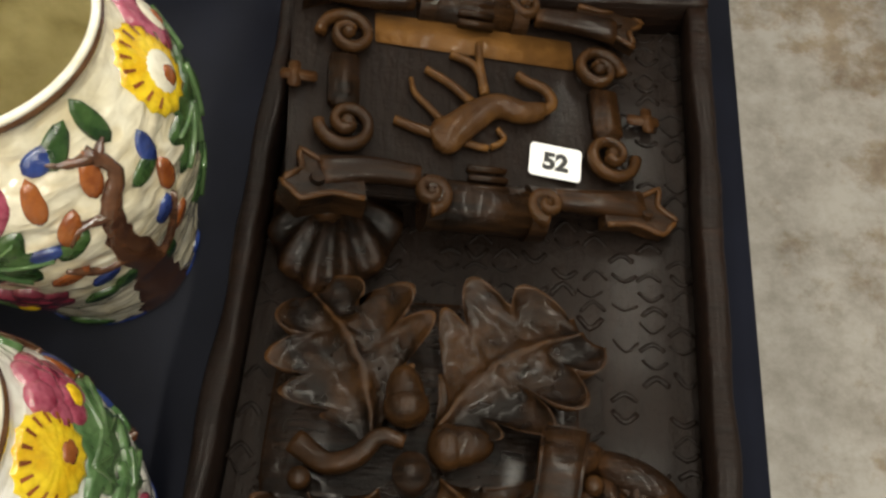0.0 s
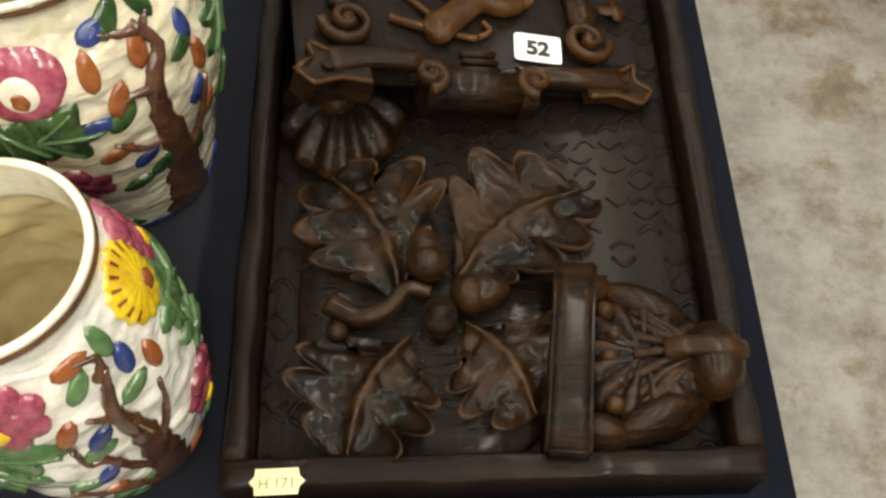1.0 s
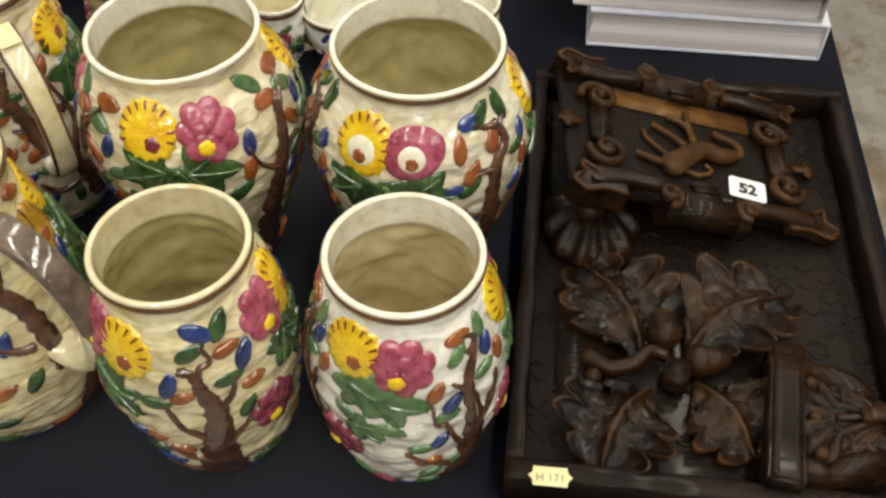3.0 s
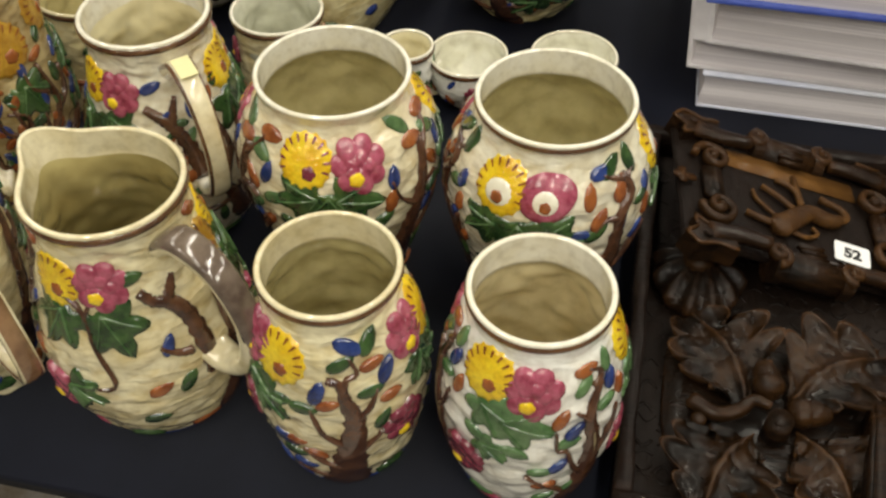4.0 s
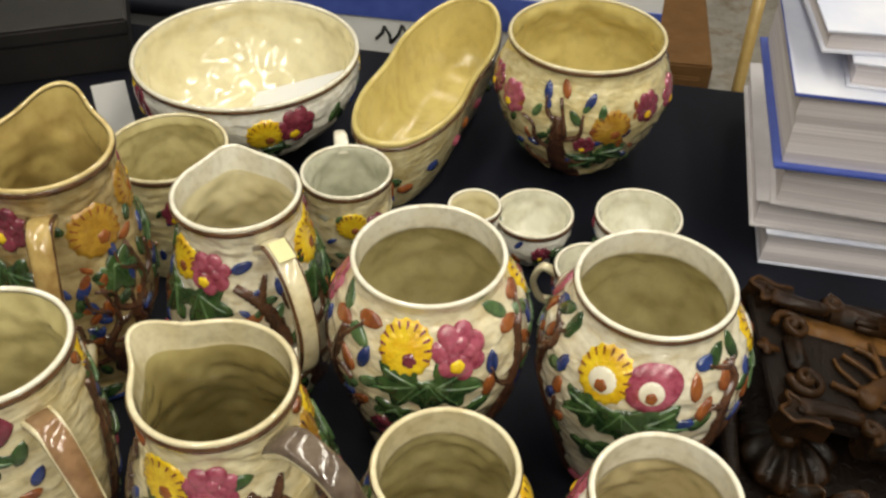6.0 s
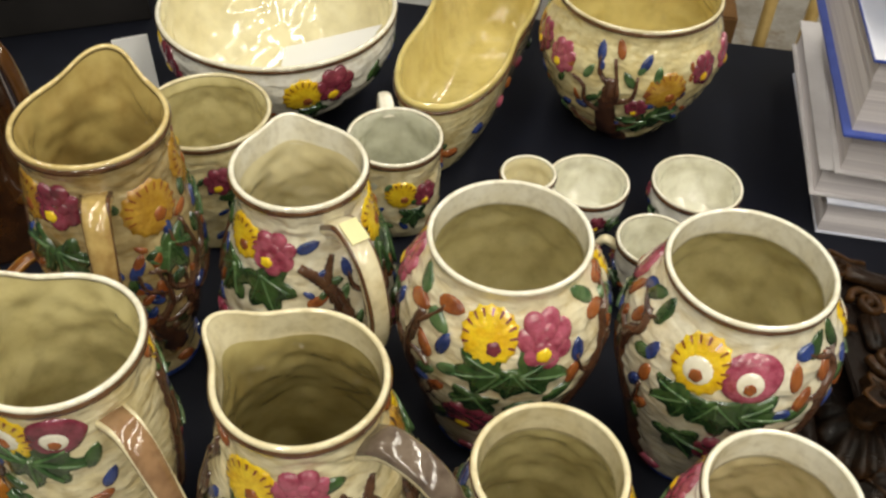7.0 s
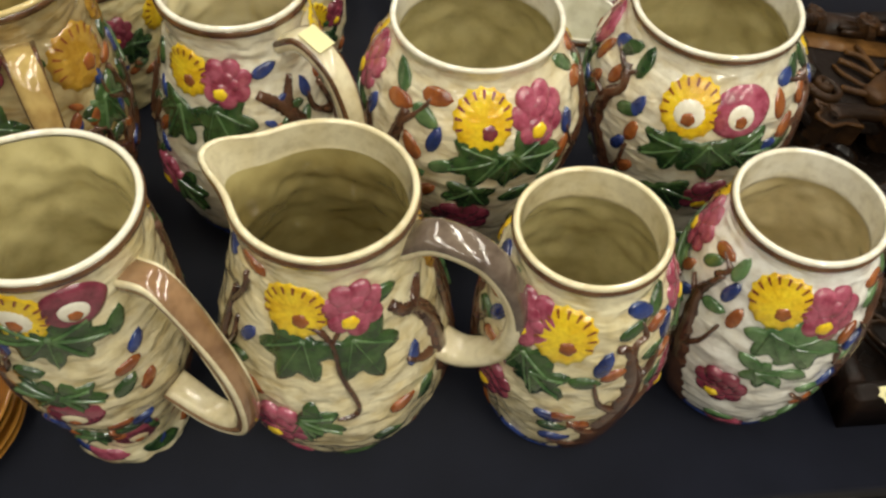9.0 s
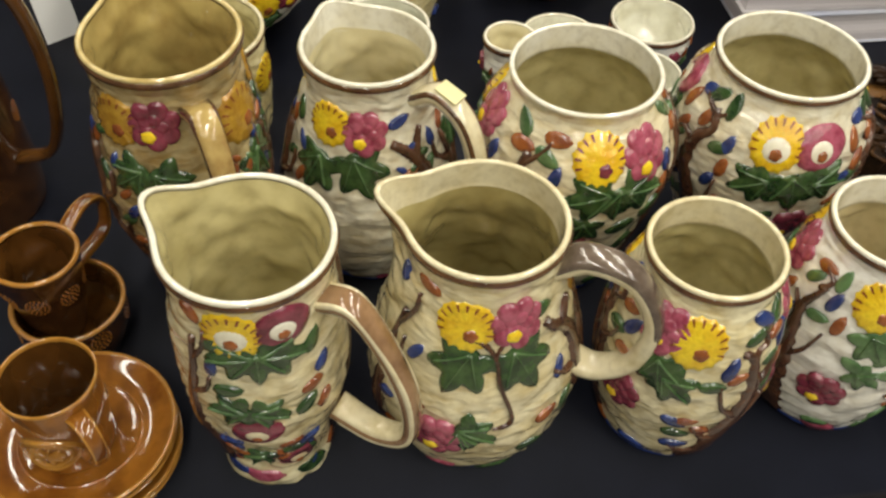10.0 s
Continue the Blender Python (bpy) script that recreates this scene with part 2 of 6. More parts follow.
# ---- building helpers ----
def finish(name, bm, mat, smooth=True):
    bmesh.ops.recalc_face_normals(bm, faces=bm.faces[:])
    me = bpy.data.meshes.new(name)
    bm.to_mesh(me)
    bm.free()
    me.materials.append(mat)
    for f in me.polygons:
        f.use_smooth = smooth
    return new(name, me)


def part(name, bm, mat, parent, label="", smooth=True):
    ob = finish(name, bm, mat, smooth)
    ob.parent = parent
    if label:
        tagged(ob, label)
    return ob


def thing(name, x, y, z, label, category, rx=0, ry=0, rz=0, group="", kind=""):
    ob = new(name)
    ob.empty_display_size = 0.02
    ob.matrix_world = pose(x, y, z, rx, ry, rz)
    return tagged(ob, label, category, group, kind)


def box(bm, x0, x1, y0, y1, z0, z1, bevel=0.0, turn=None):
    made = bmesh.ops.create_cube(bm, size=1.0)["verts"]
    for v in made:
        v.co = Vector(((x0 + x1) / 2 + v.co.x * (x1 - x0), (y0 + y1) / 2 + v.co.y * (y1 - y0), (z0 + z1) / 2 + v.co.z * (z1 - z0)))
    if bevel:
        edges = list({e for v in made for e in v.link_edges})
        got = bmesh.ops.bevel(bm, geom=edges, offset=bevel, segments=2, affect="EDGES")
        made = list({v for f in got["faces"] for v in f.verts} | {v for v in made if v.is_valid})
    if turn:
        for v in made:
            v.co = turn @ v.co
    return made


def smooth_line(points, per=8):
    """Points along a Catmull-Rom curve."""
    pts = [Vector(p) for p in points]
    pts = [2 * pts[0] - pts[1]] + pts + [2 * pts[-1] - pts[-2]]
    out = []
    for i in range(1, len(pts) - 2):
        a, b, c, d = pts[i - 1:i + 3]
        for k in range(per):
            t = k / per
            out.append(0.5 * ((2 * b) + (c - a) * t + (2 * a - 5 * b + 4 * c - d) * t * t + (3 * b - a - 3 * c + d) * t ** 3))
    out.append(pts[-2])
    return out


def sweep(bm, line, widths, thick, side, seg=10, flat=1.0):
    """A rounded strap along a line. side: the strap's width direction at each point; thick: half thickness."""
    rings = []
    n = len(line)
    for i, p in enumerate(line):
        tan = (line[min(i + 1, n - 1)] - line[max(i - 1, 0)]).normalized()
        s = side[i] if isinstance(side, list) else side
        s = (s - tan * s.dot(tan)).normalized()
        up = tan.cross(s)
        w = widths[i] if isinstance(widths, list) else widths
        h = thick[i] if isinstance(thick, list) else thick
        ring = []
        for k in range(seg):
            a = 2 * math.pi * k / seg
            ca, sa = math.cos(a), math.sin(a)
            e = 0.75
            ring.append(bm.verts.new(p + s * w * math.copysign(abs(ca) ** e, ca) + up * h * math.copysign(abs(sa) ** e, sa)))
        rings.append(ring)
    for a, b in zip(rings, rings[1:]):
        for k in range(seg):
            bm.faces.new((a[k], a[(k + 1) % seg], b[(k + 1) % seg], b[k]))
    bm.faces.new(rings[0])
    bm.faces.new(rings[-1])


# ---- vessels ----
class Vessel:
    """A thrown and moulded pot: an outer profile (radius, height), an optional pouring lip, and raised painted motifs."""

    def __init__(self, profile, wall=0.0046, lip=None, seed=0, ripple=0.0020, squash=None):
        line = smooth_line([(r, 0, h) for r, h in profile], 11)
        self.r = [p.x for p in line]
        self.h = [p.z for p in line]
        self.top = self.h[-1]
        self.wall, self.lip, self.seed, self.ripple = wall, lip, seed, ripple
        self.squash = squash

    def radius(self, h):
        return float(np.interp(h, self.h, self.r))

    def point(self, th, h, out=0.0):
        r = self.radius(h)
        z = h
        if self.lip:
            at, reach, rise, wide, depth = self.lip
            d = (th - at + math.pi) % (2 * math.pi) - math.pi
            near = max(0.0, 1 - (self.top - h) / depth)
            k = math.exp(-(d / wide) ** 2) * near ** 1.6
            r += reach * k
            z += rise * math.exp(-(d / (wide * 1.6)) ** 2) * near ** 2
        r += out
        x, y = r * math.cos(th), r * math.sin(th)
        if self.squash:
            x *= self.squash[0]
            y *= self.squash[1]
        return Vector((x, y, z))

    def normal(self, th, h):
        e = 0.002
        a = self.point(th + e, h) - self.point(th - e, h)
        b = self.point(th, min(h + e, self.top)) - self.point(th, max(h - e, 0.0))
        return a.cross(b).normalized()

    def on(self, th, h, dx, dy, lift):
        """A place dx to the side and dy up from (th, h) on the skin, lifted off it."""
        hh = min(max(h + dy, 0.001), self.top - 0.004)
        t = th + dx / max(self.radius(hh), 0.02)
        return self.point(t, hh) + self.normal(t, hh) * lift

    def body(self, seg=168):
        bm = bmesh.new()
        rows = []
        for h in self.h:
            row = []
            for k in range(seg):
                th = 2 * math.pi * k / seg
                p = self.point(th, h)
                fade = min(1.0, (self.top - h) / 0.03)
                q = Vector((p.x * 40, p.y * 40, p.z * 64 + self.seed * 7))
                warp = noise.noise(q * 0.35) * 2.2
                q = q + Vector((warp, -warp, warp)) * 0.6
                ridge = 1.1 * noise.noise(q) + 0.7 * noise.noise(q * 2.1) - 0.9 * abs(noise.noise(q * 0.8 + Vector((9, 4, 2)))) - 0.25
                p = p + Vector((math.cos(th), math.sin(th), 0)) * max(-0.0036, min(0.0004, self.ripple * fade * ridge))
                row.append(bm.verts.new(p))
            rows.append(row)
        for a, b in zip(rows, rows[1:]):
            for k in range(seg):
                bm.faces.new((a[k], a[(k + 1) % seg], b[(k + 1) % seg], b[k]))
        bm.faces.new(list(reversed(rows[0])))
        return bm

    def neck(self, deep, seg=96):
        """The straight collar inside the mouth, pale to stand for its lit band; the wall steps back below it."""
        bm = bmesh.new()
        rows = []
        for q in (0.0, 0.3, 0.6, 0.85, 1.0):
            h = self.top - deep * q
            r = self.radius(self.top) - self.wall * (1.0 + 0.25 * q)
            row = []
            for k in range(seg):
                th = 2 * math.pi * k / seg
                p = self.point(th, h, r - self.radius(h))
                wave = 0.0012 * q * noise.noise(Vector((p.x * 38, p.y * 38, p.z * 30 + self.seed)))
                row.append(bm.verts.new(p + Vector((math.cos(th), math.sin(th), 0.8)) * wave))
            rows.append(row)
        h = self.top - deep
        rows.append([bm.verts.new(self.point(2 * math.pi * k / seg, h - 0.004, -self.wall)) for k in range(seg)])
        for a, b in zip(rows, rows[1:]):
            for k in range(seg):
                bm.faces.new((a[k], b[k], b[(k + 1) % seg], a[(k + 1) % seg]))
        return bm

    def inside(self, seg=96, neck=0.0):
        bm = bmesh.new()
        floor_h = 0.010
        hs = [h for h in self.h if floor_h < h < self.top - neck]
        if neck:
            hs.append(self.top - neck - 0.003)
            hs.sort()
        rows = []
        for h in hs:
            row = []
            for k in range(seg):
                th = 2 * math.pi * k / seg
                p = self.point(th, h, -self.wall)
                fade = min(1.0, (self.top - neck - h) / 0.02)
                q = Vector((p.x * 34, p.y * 34, p.z * 30 + self.seed * 11 + 50))
                lump = noise.noise(q) + 0.45 * noise.noise(q * 2.3)
                p = p + Vector((math.cos(th), math.sin(th), 0)) * 0.0052 * fade * (lump - 0.35)
                row.append(bm.verts.new(p))
            rows.append(row)
        for a, b in zip(rows, rows[1:]):
            for k in range(seg):
                bm.faces.new((a[k], b[k], b[(k + 1) % seg], a[(k + 1) % seg]))
        bm.faces.new(rows[0])
        return bm

    def rim(self, seg=96, swell=0.0004):
        """The rounded lip that joins the outside to the inside."""
        bm = bmesh.new()
        rings = []
        half = self.wall / 2 + swell
        for k in range(seg):
            th = 2 * math.pi * k / seg
            c = self.point(th, self.top, -self.wall / 2)
            out = Vector((math.cos(th), math.sin(th), 0))
            ring = []
            for j in range(10):
                a = 2 * math.pi * j / 10
                ring.append(bm.verts.new(c + out * half * math.cos(a) + Vector((0, 0, 1)) * half * 0.9 * math.sin(a)))
            rings.append(ring)
        for i in range(seg):
            a, b = rings[i], rings[(i + 1) % seg]
            for j in range(10):
                bm.faces.new((a[j], a[(j + 1) % 10], b[(j + 1) % 10], b[j]))
        return bm

    def band(self, h, half, lift=0.0006, seg=96):
        """A painted line round the pot."""
        bm = bmesh.new()
        rows = []
        for dh, o in ((-half, -0.0004), (-half * 0.6, lift), (half * 0.6, lift), (half, -0.0004)):
            rows.append([bm.verts.new(self.point(2 * math.pi * k / seg, h + dh, o)) for k in range(seg)])
        for a, b in zip(rows, rows[1:]):
            for k in range(seg):
                bm.faces.new((a[k], a[(k + 1) % seg], b[(k + 1) % seg], b[k]))
        return bm

    def patch(self, bm, th, h, outline, high, turn=0.0, seg=24, dome=1.0, dx=0.0, dy=0.0, ribs=0):
        """A raised motif: outline(angle) gives its edge; high is its relief."""
        levels = (0.0, 0.3, 0.55, 0.78, 0.93, 1.0)
        high *= 0.66
        c, s = math.cos(turn), math.sin(turn)
        mid = bm.verts.new(self.on(th, h, dx, dy, high))
        prev = None
        for q in levels[1:]:
            ring = []
            for k in range(seg):
                a = 2 * math.pi * k / seg
                r = outline(a) * q
                x, y = r * math.cos(a), r * math.sin(a)
                lift = high * (1 - q ** 4) ** 0.6 if q < 1 else -0.0015
                if ribs:
                    lift += high * 0.22 * math.cos(ribs * a) * q * (1 - q ** 6)
                ring.append(bm.verts.new(self.on(th, h, dx + x * c - y * s, dy + x * s + y * c, lift)))
            for k in range(seg):
                if prev is None:
                    bm.faces.new((mid, ring[k], ring[(k + 1) % seg]))
                else:
                    bm.faces.new((prev[k], ring[k], ring[(k + 1) % seg], prev[(k + 1) % seg]))
            prev = ring
        return bm

    def strip(self, bm, th, h, pts, w0, w1, high, spread=1.0):
        """A raised branch along points (side, up), tapering from w0 to w1."""
        line = smooth_line([(x, y, 0) for x, y in pts], 5)
        n = len(line)
        rows = []
        for i, p in enumerate(line):
            t = (line[min(i + 1, n - 1)] - line[max(i - 1, 0)]).normalized()
            s = Vector((-t.y, t.x, 0))
            w = (w1 + (w0 - w1) * (1 - i / (n - 1)) ** spread) * (1 + 0.16 * math.sin(i * 2.3 + p.x * 300))
            row = []
            for o, l in ((-1, -0.0012), (-0.75, 0.6), (0, 1.0), (0.75, 0.6), (1, -0.0012)):
                q = p + s * w * o
                row.append(bm.verts.new(self.on(th, h, q.x, q.y, l * high if l > 0 else l)))
            rows.append(row)
        for a, b in zip(rows, rows[1:]):
            for k in range(4):
                bm.faces.new((a[k], a[k + 1], b[k + 1], b[k]))
        bm.faces.new(rows[0])
        bm.faces.new(rows[-1])
        return bm


def petals(r, n, deep=0.1, phase=0.0):
    return lambda a: r * (1 - deep + deep * abs(math.cos(n * (a + phase) / 2)) * 2 - deep)


def oval(rx, ry, point=0.0):
    def edge(a):
        c, s = math.cos(a), math.sin(a)
        r = 1 / math.sqrt((c / rx) ** 2 + (s / ry) ** 2)
        return r * (1 + point * max(0.0, c) ** 12)
    return edge


def lobed(r):
    """An ivy-like leaf: five pointed lobes, the longest one ahead."""
    def edge(a):
        d = (a + math.pi) % (2 * math.pi) - math.pi
        best = 0.0
        for at, size in ((0, 1.0), (0.92, 0.84), (-0.92, 0.84), (1.95, 0.66), (-1.95, 0.66)):
            best = max(best, size * max(0.0, 1 - abs(d - at) / 0.62) ** 0.85)
        return r * (0.36 + 0.64 * best)
    return edge


def petal_marks(v, flower, th, h, r, mat):
    """Short painted strokes on the petal tips."""
    bm = bmesh.new()
    for k in range(11):
        a = deg(-15 + 21 * k)
        c, s = math.cos(a), math.sin(a)
        row = []
        for q, w in ((0.66, 0.0006), (0.90, 0.0011)):
            row.append([bm.verts.new(v.on(th, h, r * 1.18 * q * c - w * k2 * s, r * 1.18 * q * s + w * k2 * c, (0.0030 if q < 0.8 else 0.0021))) for k2 in (-1, 1)])
        bm.faces.new((row[0][0], row[0][1], row[1][1], row[1][0]))
    ob = part("petal_marking", bm, mat, flower, "brown painted strokes")


def deg(a):
    return math.radians(a)


def flower_sun(v, root, th, h, r, mat=None, mid=None):
    mat, mid = mat or YELLOW, mid or RUST
    f = part("flower", v.patch(bmesh.new(), th, h, petals(r * 1.22, 15, 0.07), 0.0036, seg=45, ribs=15), mat, root, "raised yellow flower")
    petal_marks(v, f, th, h, r, mid)
    part("flower_centre", v.patch(bmesh.new(), th, h, petals(r * 0.36, 5, 0.08), 0.0056, dx=r * 0.22, dy=-r * 0.32, seg=20), mid, f, "rust-brown centre")


def flower_eye(v, root, th, h, r, mat, pale):
    if mat == YELLOW:
        f = part("flower", v.patch(bmesh.new(), th, h, petals(r * 1.22, 15, 0.07), 0.0032, seg=45, ribs=15), mat, root, "yellow ring-shaped painted flower")
        petal_marks(v, f, th, h, r, RUST)
    else:
        f = part("flower", v.patch(bmesh.new(), th, h, oval(r * 1.30, r * 1.08, 0.1), 0.0034, turn=0.25, seg=32), mat, root, "crimson ring-shaped painted flower")
    part("flower_ring", v.patch(bmesh.new(), th, h, oval(r * 0.66, r * 0.60), 0.0048, dy=-r * 0.12, seg=24), pale, f, "pale inner ring")
    part("flower_centre", v.patch(bmesh.new(), th, h, petals(r * 0.34, 5, 0.08), 0.0064, dy=-r * 0.28, seg=16), RUST, f, "rust-brown centre")


def flower_rose(v, root, th, h, r, mat=None, heart=None):
    mat, heart = mat or PINK, heart or YELLOW
    bm = bmesh.new()
    for k in range(7):
        a = 2 * math.pi * k / 7 + 0.3
        v.patch(bm, th, h, oval(r * 0.49, r * 0.46), 0.0034 + 0.0010 * (k % 3), turn=a, dx=r * 0.70 * math.cos(a), dy=r * 0.70 * math.sin(a), seg=14)
    for k in range(5):
        a = 2 * math.pi * k / 5
        v.patch(bm, th, h, oval(r * 0.36, r * 0.33), 0.0051 + 0.0008 * (k % 2), turn=a, dx=r * 0.34 * math.cos(a), dy=r * 0.34 * math.sin(a), seg=12)
    v.patch(bm, th, h, petals(r * 0.8, 6, 0.12), 0.0034, seg=24)
    f = part("flower", bm, mat, root, "raised crimson flower")
    part("flower_centre", v.patch(bmesh.new(), th, h, petals(r * 0.38, 5, 0.08), 0.0076, dx=-r * 0.2, dy=-r * 0.42, seg=18), heart, f, "yellow centre")


def leaf_lobed(v, root, th, h, r, turn, mat=None):
    bm = v.patch(bmesh.new(), th, h, lobed(r), 0.0030, turn=turn, seg=44, ribs=5)
    leaf = part("leaf", bm, mat or GREEN, root, "raised green leaf")
    bm = bmesh.new()
    c, s = math.cos(turn), math.sin(turn)
    for at, far in ((0, 0.86), (0.92, 0.66), (-0.92, 0.66)):
        x, y = r * far * math.cos(at), r * far * math.sin(at)
        pts = [(q * (x * c - y * s) - 0.25 * r * (1 - q) * c, q * (x * s + y * c) - 0.25 * r * (1 - q) * s) for q in (0.0, 0.5, 1.0)]
        v.strip(bm, th, h, pts, 0.0010, 0.0004, 0.0041)
    part("leaf_vein", bm, GREEN_LIGHT, leaf, "paler raised veins")


def bud(v, root, th, h, size, turn, mat, slim=0.52, name="bud"):
    part(name, v.patch(bmesh.new(), th, h, oval(size, size * slim, 0.3), 0.0030, turn=turn, seg=16), mat, root)


def spray(v, root, th, h, size, rnd):
    """A tree: a thick foot, bending branches, buds and little leaves at their ends."""
    s = size
    trunk = [(0.10 * s, -0.56 * s), (0.02 * s, -0.35 * s), (-0.06 * s, -0.12 * s), (0.06 * s, 0.12 * s), (0.0, 0.46 * s)]
    part("trunk", v.strip(bmesh.new(), th, h, trunk, 0.110 * s, 0.014 * s, 0.0034, 1.6), BARK, root, "brown moulded trunk")
    for pts in ([(-0.04, -0.10), (-0.20, 0.0), (-0.22, 0.16), (-0.34, 0.22)], [(0.03, 0.06), (0.18, 0.14), (0.20, 0.34)], [(-0.02, -0.30), (-0.22, -0.34), (-0.34, -0.22)], [(0.02, 0.22), (-0.10, 0.32), (-0.12, 0.46)], [(0.04, -0.22), (0.20, -0.20), (0.27, -0.06)]):
        part("branch", v.strip(bmesh.new(), th, h, [(x * s, y * s) for x, y in pts], 0.030 * s, 0.012 * s, 0.0028), BARK, root, "thin brown branch")
    spots = [(-0.38, 0.30, RUST), (0.03, 0.52, RUST), (0.24, 0.44, BLUE), (-0.12, 0.48, BLUE), (-0.40, -0.16, BLUE), (-0.20, 0.30, GREEN_LIGHT),
             (0.14, 0.30, GREEN), (0.30, 0.20, RUST), (-0.46, 0.12, GREEN), (-0.30, -0.42, RUST), (-0.48, -0.36, GREEN_LIGHT), (0.12, 0.62, GREEN),
             (0.26, -0.05, GREEN), (0.34, 0.06, BLUE), (0.28, -0.24, RUST), (-0.14, 0.06, GREEN), (-0.28, 0.02, RUST), (-0.10, -0.46, GREEN), (0.36, 0.34, GREEN_LIGHT)]
    for x, y, mat in spots:
        hh = h + y * s
        if 0.012 < hh < v.top - 0.022:
            bud(v, root, th + x * s / max(v.radius(hh), 0.02), hh, rnd.uniform(0.0080, 0.0108), rnd.uniform(0.3, 2.2), mat)


def limb(v, bm, o, pts, w0, w1, high=0.0032, spread=1.0):
    """A raised branch through places (angle in degrees, height), turned by o degrees round the pot."""
    at, h0 = deg(pts[0][0] + o), pts[0][1]
    return v.strip(bm, at, h0, [(deg(a - pts[0][0]) * v.radius(h), h - h0) for a, h in pts], w0, w1, high, spread)


def tree(v, root, o, trunk, limbs, foot=0.011, tip=0.0022):
    """A moulded tree: a trunk that spreads at the foot, and thin bending limbs."""
    part("trunk", limb(v, bmesh.new(), o, trunk, foot * 1.45, tip, 0.0034, 1.7), BARK, root, "brown moulded trunk")
    for pts in limbs:
        part("branch", limb(v, bmesh.new(), o, pts, 0.0030, 0.0014, 0.0028), BARK, root, "thin brown branch")


def buds(v, root, o, mat, *spots, size=0.0092):
    """Buds or small leaves at (angle in degrees, height, turn)."""
    for a, h, turn in spots:
        bud(v, root, deg(a + o), h, size, turn, mat, 0.55)


def strap_handle(root, at, pts, width, thick, mat, label, lines=None, tip=None, streak=None):
    """A handle in the upright plane through the axis at angle at; pts are (radius, height)."""
    d = Vector((math.cos(at), math.sin(at), 0))
    line = [d * p.x + Vector((0, 0, p.z)) for p in smooth_line([(r, 0, h) for r, h in pts], 9)]
    n = len(line)
    side = Vector((-math.sin(at), math.cos(at), 0))
    ws = [width * (1.15 - 0.3 * math.sin(math.pi * i / (n - 1))) for i in range(n)]
    bm = bmesh.new()
    sweep(bm, line, ws, thick, side, 14)
    h = part("handle", bm, mat, root, label)
    if lines:
        for e in (-1, 1):
            bm = bmesh.new()
            mid = sum(line, Vector()) / n
            edge = [p + side * e * w * 0.80 + (p - mid).normalized() * thick * 0.42 for p, w in zip(line, ws)]
            sweep(bm, edge[:-2], [w * 0.20 for w in ws[:-2]], thick * 0.42, side, 8)
            part("handle_line", bm, lines, h, "brown painted edge")
    if streak:
        glazed, upto = streak
        heart = sum(line, Vector()) / n
        over = [p + (p - heart).normalized() * thick * 0.34 for p in line[:int(n * upto)]]
        k = len(over)
        bm = bmesh.new()
        sweep(bm, over, [w * 1.01 * min(1.0, 0.35 + 3.0 * (k - i) / k) for i, w in enumerate(ws[:k])], [thick * 0.78 * min(1.0, 0.8 + 0.6 * (k - i) / k) for i in range(k)], side, 14)
        part("glaze_streak", bm, glazed, h, "glossy grey-brown glaze over the top")
    if tip:
        inner = bmesh.new()
        inside = []
        heart = sum(line, Vector()) / n
        for i, p in enumerate(line):
            inside.append(p + (heart - p).normalized() * thick * 0.45)
        sweep(inner, inside[2:], [w * 0.93 for w in ws[2:]], thick * 0.85, side, 14)
        part("handle_underside", inner, tip, h, "cream underside of the handle")
    return h


# ---- the hall and the table ----
def slab(name, x0, x1, y0, y1, z0, z1, mat, label, category):
    bm = bmesh.new()
    box(bm, x0, x1, y0, y1, z0, z1)
    ob = finish(name, bm, mat, False)
    return tagged(ob, label, category, kind="structure")


slab("floor", -6, 6, -6, 8, -0.1, 0.0, CONCRETE, "worn stained pale concrete hall floor", "floor")
slab("ceiling", -6, 6, -6, 8, CEIL, CEIL + 0.1, CEILING, "plain pale painted hall ceiling", "ceiling")
slab("wall_north", -6, 6, 8, 8.15, 0, CEIL, WALL, "plain painted hall wall", "wall")
slab("wall_south", -6, 6, -6.15, -6, 0, CEIL, WALL, "plain painted hall wall", "wall")
slab("wall_east", 6, 6.15, -6, 8, 0, CEIL, WALL, "plain painted hall wall", "wall")
slab("wall_west", -6.15, -6, -6, 8, 0, CEIL, WALL, "plain painted hall wall", "wall")

X_RIGHT, Y_FRONT, Y_BACK, X_LEFT = 0.417, -0.110, 0.917, -1.38
table = thing("display_table", 0, 0, 0, "long trestle table with a matt black covered top", "table")
bm = bmesh.new()
box(bm, X_LEFT, X_RIGHT, Y_FRONT, Y_BACK, TABLE - 0.028, TABLE, 0.0025)
part("tabletop", bm, CLOTH, table, "matt black covered top")
bm = bmesh.new()
box(bm, X_LEFT + 0.05, X_RIGHT - 0.05, Y_FRONT + 0.06, Y_FRONT + 0.085, TABLE - 0.09, TABLE - 0.0285)
part("apron", bm, SKIRT, table)
for lx in (X_LEFT + 0.12, X_RIGHT - 0.12):
    for ly in (Y_FRONT + 0.12, Y_BACK - 0.12):
        bm = bmesh.new()
        box(bm, lx - 0.02, lx + 0.02, ly - 0.02, ly + 0.02, 0.0, TABLE - 0.0285, 0.004)
        part("leg", bm, SKIRT, table)


